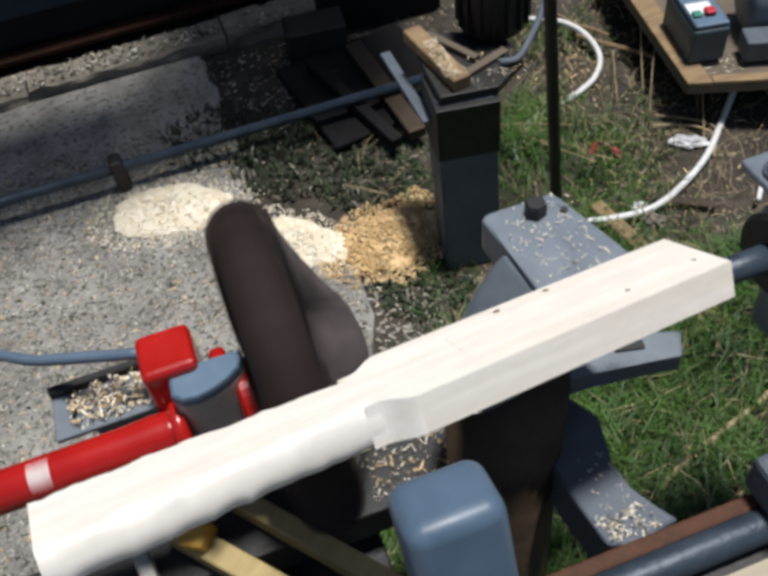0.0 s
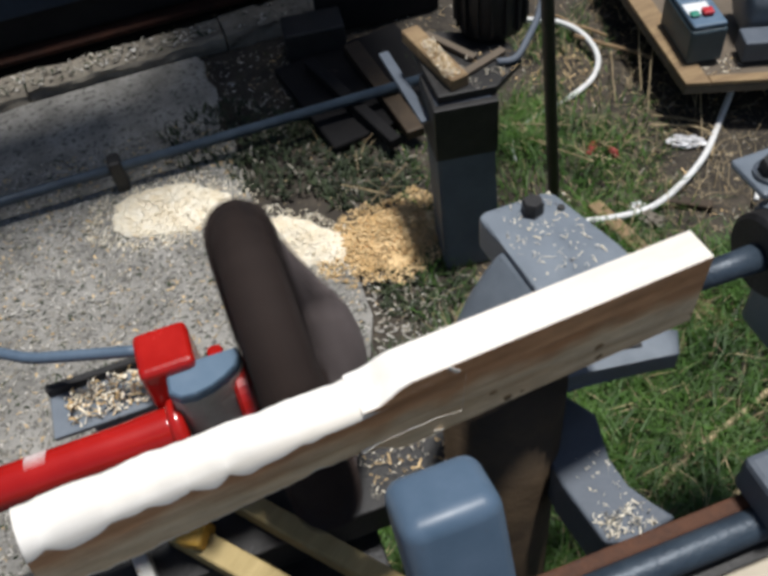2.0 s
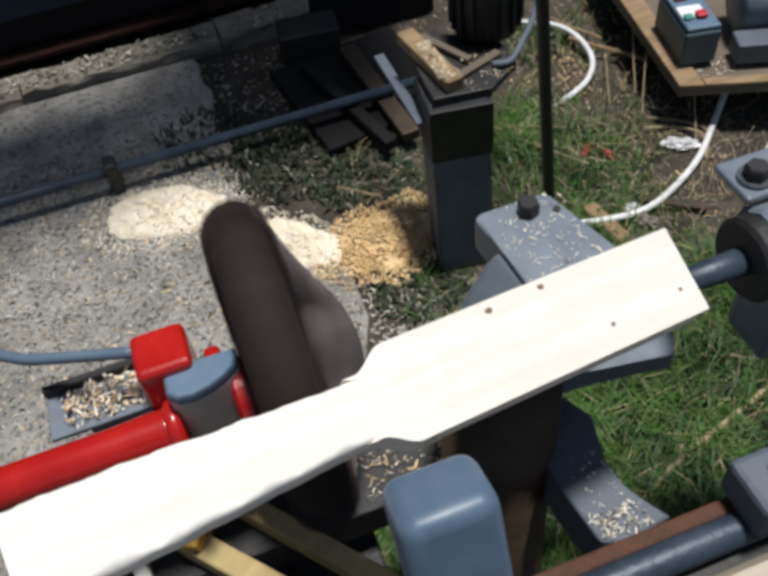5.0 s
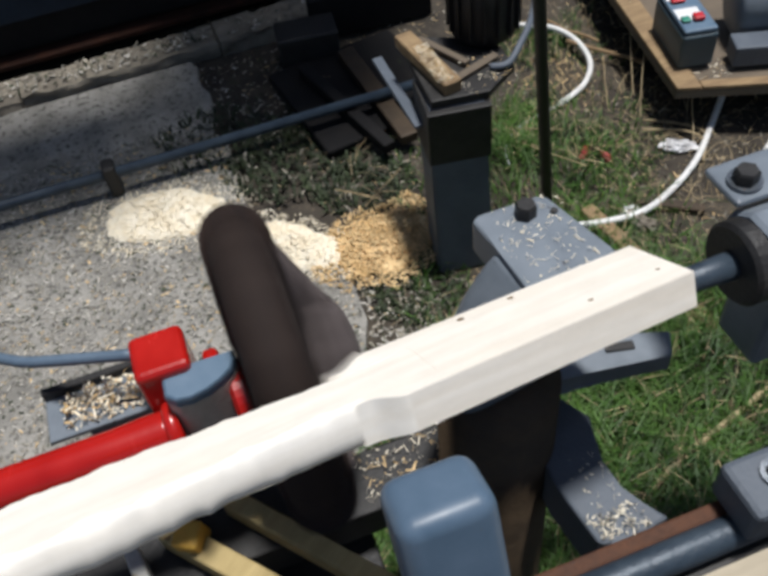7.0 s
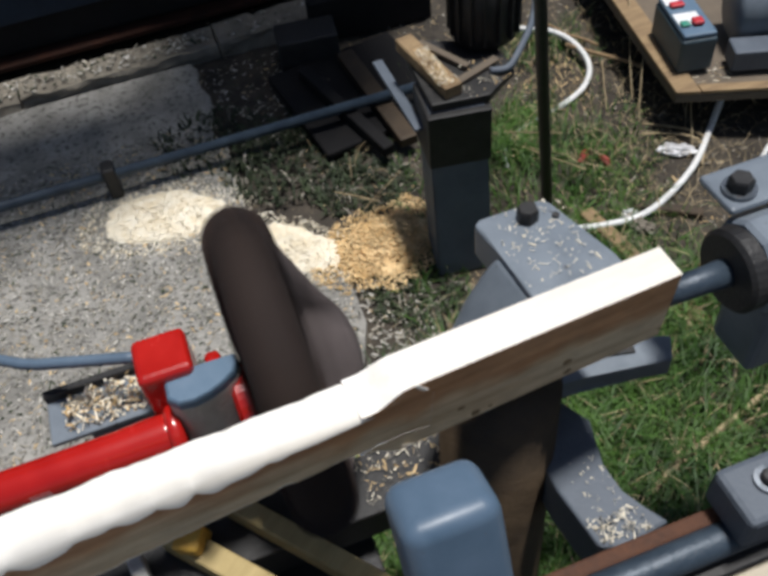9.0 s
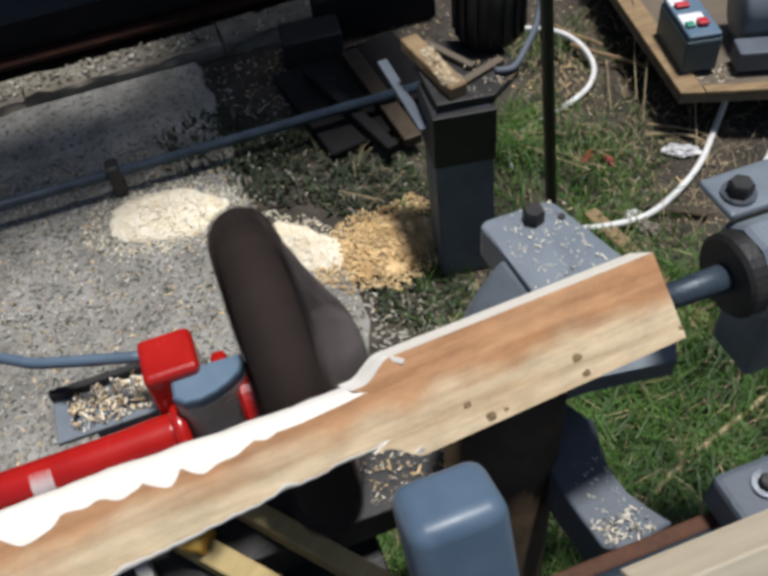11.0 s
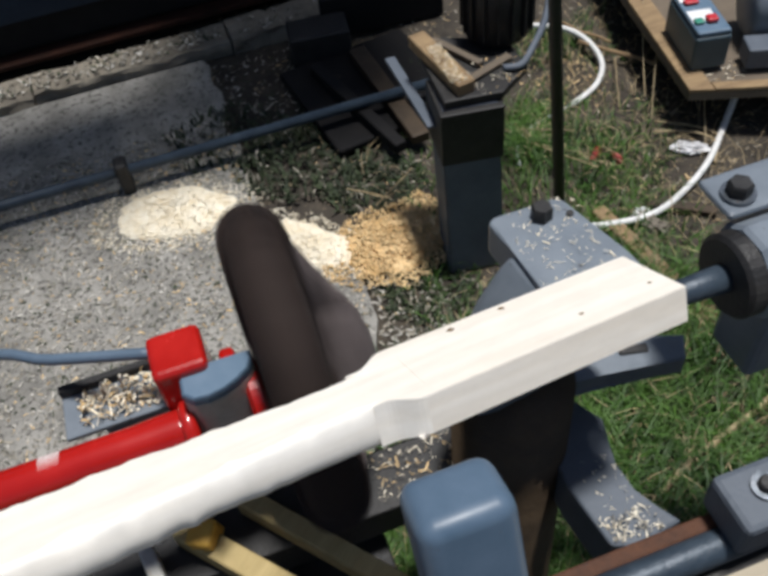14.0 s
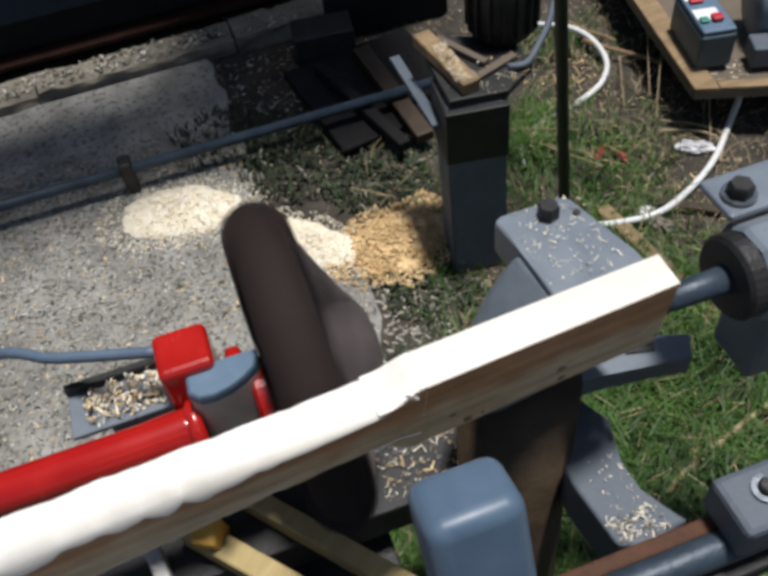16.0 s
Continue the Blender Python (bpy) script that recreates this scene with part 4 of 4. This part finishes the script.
def weeds():
    r = random.Random(23)
    out = []
    for cx, cy, rad, n in ((0.20, 1.50, 0.17, 900), (0.05, 1.66, 0.16, 500), (0.33, 1.36, 0.12, 600), (0.32, 1.02, 0.10, 350), (0.34, 1.62, 0.16, 600)):
        for _ in range(n):
            a, q = r.uniform(0, 6.283), rad * math.sqrt(r.random())
            x, y = cx + q * math.cos(a), cy + q * math.sin(a) * 0.8
            z = 0.016 if x < 0.2 else soil_z(x, y)
            out.append(blade(x, y, z, r.uniform(0.006, 0.026), r.uniform(0.003, 0.009), r.uniform(0.4, 1.6), r.uniform(0, 6.283), 0 if r.random() < 0.93 else 1))
    scatter_mesh("weeds", out, ["weed", "old_chip"], "low dark weeds and leaf litter", "weeds")


weeds()


def pile(name, cx, cy, rx, ry, h, rot, label, flakes, colour, seed, big=1.0):
    """A heap with an uneven rim, covered in flakes."""
    r = random.Random(seed)
    bm = bmesh.new()
    n, m_ = 56, 16
    ca, sa = math.cos(rot), math.sin(rot)

    def spot(a, q):
        k = 1 + 0.20 * noise.noise((2.2 * math.cos(a), 2.2 * math.sin(a), seed)) + 0.10 * noise.noise((7 * math.cos(a), 7 * math.sin(a), seed))
        u, v = rx * q * k * math.cos(a), ry * q * k * math.sin(a)
        x, y = cx + u * ca - v * sa, cy + u * sa + v * ca
        z = 0.0165 + h * (1 - q * q) + 0.007 * noise.noise((x * 35, y * 35, seed)) * (1 - q ** 4) + 0.003 * noise.noise((x * 120, y * 120, seed)) * (1 - q ** 4)
        return x, y, z - 0.004 * (q > 0.98)
    top = bm.verts.new(spot(0, 0))
    rings = [[bm.verts.new(spot(2 * math.pi * k / n, (j + 1) / m_)) for k in range(n)] for j in range(m_)]
    for k in range(n):
        bm.faces.new((top, rings[0][k], rings[0][(k + 1) % n]))
        for j in range(m_ - 1):
            bm.faces.new((rings[j][k], rings[j + 1][k], rings[j + 1][(k + 1) % n], rings[j][(k + 1) % n]))
    root = thing(name, label, "sawdust pile", kind="stuff")
    part("heap", bm, colour, root, smooth=True)
    out = []
    for _ in range(flakes):
        a, q = r.uniform(0, 6.283), 1.45 * r.random() ** 0.75
        x, y, z = spot(a, min(q, 1.0))
        if q > 1:
            x, y, z = cx + (x - cx) * q, cy + (y - cy) * q, 0.0165
        if r.random() < 0.8:
            out.append(flake(x, y, z - 0.0006, r.uniform(0.003, 0.010) * big, r.uniform(0.001, 0.003) * big, 0.0004, r.uniform(0, 6.28), r.uniform(-.6, .6), r.uniform(-.6, .6), r.choice((0, 0, 1))))
        else:
            out.append(curl(x, y, z, r.uniform(0.0015, 0.0035) * big, r.uniform(0.002, 0.004), r.uniform(0, 6.28), r.uniform(-.5, .5), r.uniform(0.4, 0.9), r.choice((0, 1))))
    fl = scatter_mesh("flakes", out, [colour, "shaving" if colour == "shaving" else "sawdust"], "loose curled flakes")
    fl.parent = root


pile("sawdust_pile", -0.125, 1.455, 0.140, 0.082, 0.030, -0.25, "pale fresh sawdust heaped on the concrete", 2200, "sawdust", 3)
pile("sawdust_pile", 0.125, 1.235, 0.120, 0.062, 0.024, -0.8, "pale fresh sawdust heaped on the concrete", 1500, "sawdust", 8)
pile("shavings_pile", 0.305, 1.165, 0.115, 0.080, 0.030, 0.2, "orange-tan wood shavings heaped by the stand", 2600, "shaving", 13, 1.6)


def dust_on(name, x0, x1, y0, y1, z, n, seed, label, big=1.0, tones=(0, 1, 2), heap=0.0):
    r = random.Random(seed)
    out = []
    for _ in range(n):
        x, y = r.uniform(x0, x1), r.uniform(y0, y1)
        u, v = 2 * (x - x0) / (x1 - x0) - 1, 2 * (y - y0) / (y1 - y0) - 1
        zz = z + heap * r.random() * max(0, (1 - u * u) * (1 - v * v))
        if r.random() < 0.75:
            out.append(flake(x, y, zz, (0.0015 + 0.010 * r.random() ** 2.5) * big, (0.0005 + 0.0018 * r.random() ** 2) * big, 0.0003, r.uniform(0, 6.28), r.uniform(-.2, .2) - heap * 10 * r.random(), r.uniform(-.2, .2), r.choice(tones)))
        else:
            out.append(curl(x, y, zz, r.uniform(0.0012, 0.0035) * big, r.uniform(0.0006, 0.0016) * big, r.uniform(0, 6.28), r.uniform(-.9, .9), r.uniform(0.25, 0.6), r.choice(tones)))
    return scatter_mesh(name, out, ["sawdust", "shaving", "old_chip"], label, "wood shavings")


dust_on("shavings", 0.25, 0.33, 0.44, 0.545, 0.6905, 110, 31, "pale wood chips dusted over grey casting", 0.9, (0,))
dust_on("shavings", 0.262, 0.318, 0.268, 0.30, 0.4505, 130, 32, "wood shavings heaped on the grey bracket", 1.1, (0, 0, 2), heap=0.012)
dust_on("shavings", 0.265, 0.31, 0.30, 0.37, 0.4505, 30, 33, "wood chips on the curved bracket", 0.8, (0,))
dust_on("shavings", -0.215, -0.115, 0.52, 0.562, 0.6065, 330, 34, "curled wood shavings heaped in the channel", 1.7, (0, 0, 1), heap=0.022)
dust_on("shavings", 0.414, 0.440, 1.082, 1.20, 0.4425, 500, 35, "fresh wood dust on the offcut", 1.0, (0, 0, 1), heap=0.014)
dust_on("shavings", 0.45, 0.56, 1.06, 1.16, 0.4185, 80, 36, "wood scraps on the stand bracket", 1.6, heap=0.006)
dust_on("shavings", 0.05, 0.18, 0.43, 0.495, 0.4005, 160, 37, "wood shavings on the black channel", 1.2, heap=0.010)
dust_on("shavings", 1.05, 1.18, 1.22, 1.27, 0.1255, 60, 38, "wood dust on the plywood board", 1.5)
dust_on("shavings", 0.82, 0.98, 1.42, 1.62, 0.006, 170, 39, "pale shavings scattered in the weeds", 2.0, (1,), heap=0.008)


def small_litter():
    r = random.Random(41)

    def stick(p, q, rad, material, name, label):
        p, q = Vector(p), Vector(q)
        pts = [p.lerp(q, k / 4) + Vector((r.uniform(-1, 1), r.uniform(-1, 1), 0)) * rad * 1.2 * (0 < k < 4) for k in range(5)]
        solid(name, tube(bmesh.new(), pts, rad, 6), material, label, "stick")
    stick((0.50, 0.452, 0.02), (0.84, 0.565, 0.02), 0.006, "straw", "dry_stalk", "thick dry stalk lying in the grass")
    stick((0.62, 0.40, 0.02), (0.86, 0.50, 0.03), 0.004, "straw", "dry_stalk", "dry stalk lying in the grass")
    stick((0.98, 1.62, 0.03), (1.10, 1.45, 0.03), 0.005, "timber", "twig", "brown twig on the ground")
    stick((0.96, 1.75, 0.03), (1.05, 1.58, 0.03), 0.004, "timber", "twig", "brown twig on the ground")
    stick((0.30, 1.27, 0.03), (0.40, 1.30, 0.08), 0.0018, "straw", "straw_stalk", "bent dry straw stalk")
    stick((0.26, 1.36, 0.02), (0.33, 1.25, 0.06), 0.0018, "straw", "straw_stalk", "bent dry straw stalk")
    solid("steel_bar", B((-0.07, -0.012, 0), (0.07, 0.012, 0.014), 0.002, 1), "dark_brown", "short dark steel bar on the ground", "bar", pose(0.90, 1.01, 0.006, 0, 0, -36))
    for p, q in (((1.13, 1.60, 0.16), (1.02, 1.36, 0.02)), ((1.03, 1.52, 0.02), (0.93, 1.33, 0.04)), ((1.06, 1.40, 0.10), (0.99, 1.28, 0.02)), ((0.70, 1.33, 0.02), (0.78, 1.16, 0.05)), ((0.62, 1.42, 0.02), (0.80, 1.30, 0.04)), ((1.12, 1.30, 0.11), (1.05, 1.15, 0.01))):
        stick(p, q, 0.0015, "straw", "twig", "thin dry stem among the weeds")
    solid("weathered_batten", B((-0.198, -0.016, 0), (0.198, 0.016, 0.022), 0.002, 1), "timber", "brown weathered batten lying in the grass", "timber", pose(0.767, 0.880, 0.0, 0, 0, -80.9))
    # crumpled scraps
    def scrap(name, x, y, size, material, label, seed):
        bm = bmesh.new()
        bmesh.ops.create_icosphere(bm, subdivisions=3, radius=1)
        for v in bm.verts:
            k = 1 + 0.5 * noise.noise(v.co * 2.3 + Vector((seed, 0, 0))) + 0.5 * noise.noise(v.co * 6.0 + Vector((0, seed, 0)))
            v.co = Vector((v.co.x * size[0] * k, v.co.y * size[1] * k, max(0, v.co.z * size[2] * k + size[2] * 0.6)))
        solid(name, bm, material, label, "scrap", pose(x, y, 0.006, 0, 0, seed * 50))
    scrap("plastic_scrap", 0.822, 1.235, (0.022, 0.010, 0.010), "red_rag", "crumpled red plastic scrap in the grass", 1)
    scrap("plastic_scrap", 0.858, 1.205, (0.018, 0.008, 0.008), "red_rag", "torn red plastic scrap in the grass", 2)
    scrap("plastic_wrapper", 1.02, 1.165, (0.042, 0.020, 0.009), "wrapper", "crumpled white plastic wrapper in the weeds", 3)
    scrap("stone", 0.82, 0.985, (0.018, 0.026, 0.014), "kerb", "pale pebble by the cable", 4)
    scrap("stone", 0.815, 1.03, (0.012, 0.016, 0.012), "plastic_white", "small white pebble by the cable", 5)
    # timber and iron lying behind the stand
    solid("steel_case", B((-0.08, -0.05, 0), (0.08, 0.05, 0.09), 0.006), "black", "dark grey steel case beside the kerb", "case", pose(0.36, 1.90, 0.01, 0, 0, -8))
    solid("timber_stake", B((-0.022, -0.20, 0), (0.022, 0.20, 0.026), 0.003), "dark_brown", "dark weathered timber stake on the soil", "timber", pose(0.452, 1.62, 0.033, 0, 0, 4))
    # flat black sheet added where the ground lies in deep shade
    solid("shade_sheet", B((-0.19, -0.20, 0), (0.17, 0.17, 0.02), 0.006), "bed_black", "black sheet on the soil in place of deep shade", "mat", pose(0.44, 1.70, 0.012, 0, 0, 8))
    # black bars added to deepen the shade behind the stand and by the kerb
    solid("shade_bar", B((-0.015, -0.20, 0), (0.015, 0.20, 0.028), 0.003), "bed_black", "black bar behind the stand, added for the deep shade", "channel", pose(0.364, 1.603, 0.033, 0, 0, 14))
    solid("shade_bar", B((-0.17, -0.02, 0), (0.17, 0.02, 0.12), 0.003), "bed_black", "black bar beside the kerb, added for the deep shade", "channel", pose(0.56, 1.96, 0.012, 0, 0, -4))
    solid("broken_slat", B((-0.05, -0.008, 0), (0.05, 0.008, 0.008), 0.001, 1), "roof", "broken timber slat on the stand", "timber", pose(0.50, 1.12, 0.4195, 0, 0, 20))
    solid("broken_slat", B((-0.06, -0.007, 0), (0.06, 0.007, 0.010), 0.001, 1), "roof", "broken timber slat on the stand", "timber", pose(0.466, 1.19, 0.4195, 0, 0, 115))


small_litter()


# ---- chips that the wheel cuts from the blank ----
def build_cut_chips():
    """Curved slivers that fill the shoulder until the wheel reaches them; then each flies on to the piles."""
    r = random.Random(77)
    out = []
    w, n_p = 0.0018, 12
    for i in range(33):
        front = SHOULDER - i * w
        # the wheel meets the sliver when its front comes to the cutting line
        t = 14.5 + (CUT_X - front + w / 2 - END) / SPEED
        if t < 0.1:
            continue
        for side in (1, -1):
            xs = [front - w * k if k < 2 else front - w - 0.040 * (k - 1) / (n_p - 1) for k in range(n_p + 1)]
            low = [carved(front - x, side) * (1 - 0.42 * (1 - (k / n_p) ** 2)) for k, x in enumerate(xs)]
            high = [carved(max(0.0, front - w - x), side) for x in xs]
            bm = bmesh.new()
            ring = []
            for k, (x, lo, hi) in enumerate(zip(xs, low, high)):
                e = 0.00005 + 0.000004 * i
                hi = max(hi, lo + 0.00002)
                ring.append([bm.verts.new((x, side * y, z_top(side * y) - e if up else z_low(side * y) + e)) for y, up in ((lo, 0), (hi, 0), (hi, 1), (lo, 1))])
            for seg, (p, q) in enumerate(zip(ring, ring[1:])):
                for j in range(4):
                    f_ = bm.faces.new((p[j], p[(j + 1) % 4], q[(j + 1) % 4], q[j]))
                    f_.material_index = 1 if j == 0 else 2 if j == 2 else (3 if side > 0 else 2) if j == 1 and seg == 0 else 0
            bm.faces.new(ring[0])
            bm.faces.new(ring[-1][::-1])
            ob = solid("cut_chip", bm, ["wood_fresh", "wood_brown", "wood_cream", "wood_yellow"], "thin pale pine chip cut from the turning blank", "wood chip", group="chips cut from the blank", smooth=False)
            cx, cy = front - 0.02, side * (HW + low[-1]) / 2
            # thrown over the slab to its far end
            rest = (r.uniform(-1.9, -1.0), r.uniform(1.3, 1.95), 0.018)
            tick = round(t * 10)
            tick -= tick % 5 == 4
            out.append((ob, cx, cy, tick / 10, rest, r.uniform(-70, 70)))
    return out


cut_chips = build_cut_chips()


# ---- motion ----
def motions():
    steps = [i / 10 for i in range(161)]
    walk(blank, [(t, work_pose(t)) for t in steps])
    for ob, cx, cy, tc, rest, yaw in cut_chips:
        rows = [(t, work_pose(t)) for t in steps if t <= tc]
        if tc < 15.5:
            t1 = rows[-1][0]
            # it comes to lie flat
            here = turn(t1)
            flat = 90 + 180 * round((here - 90) / 180)
            fly = (rows[-1][1] @ Vector((cx, cy, 0))).lerp(Vector(rest), 0.5) + Vector((0, 0, 0.12))
            back = pose(-cx, -cy, 0)
            down = pose(*rest, 0, 0, AX_YAW + yaw) @ pose(0, 0, 0, flat) @ back
            rows += [(t1 + 0.1, pose(*fly, 0, 0, AX_YAW + yaw / 2) @ pose(0, 0, 0, (here + flat) / 2) @ back), (t1 + 0.2, down), (16.0, down)]
        walk(ob, rows)
    walk(pattern, [(t, pose(0.60 + slide(t), PAT_Y, PAT_Z, turn(t))) for t in steps])
    walk(tailstock, [(t, pose(END0 + slide(t), TAIL_Y, TAIL_Z)) for t in (0, 4, 8, 12, 16)])
    walk(slide_block, [(t, pose(0.349 + slide(t), 0.205, 0.49)) for t in (0, 4, 8, 12, 16)])
    walk(spindle_tube, [(i / 30, pose(0, 0.462, 0.632, 83.0 * i)) for i in range(481)])
    walk(wheel, [(i / 30, pose(*WHEEL, 73.0 * i)) for i in range(481)])


motions()
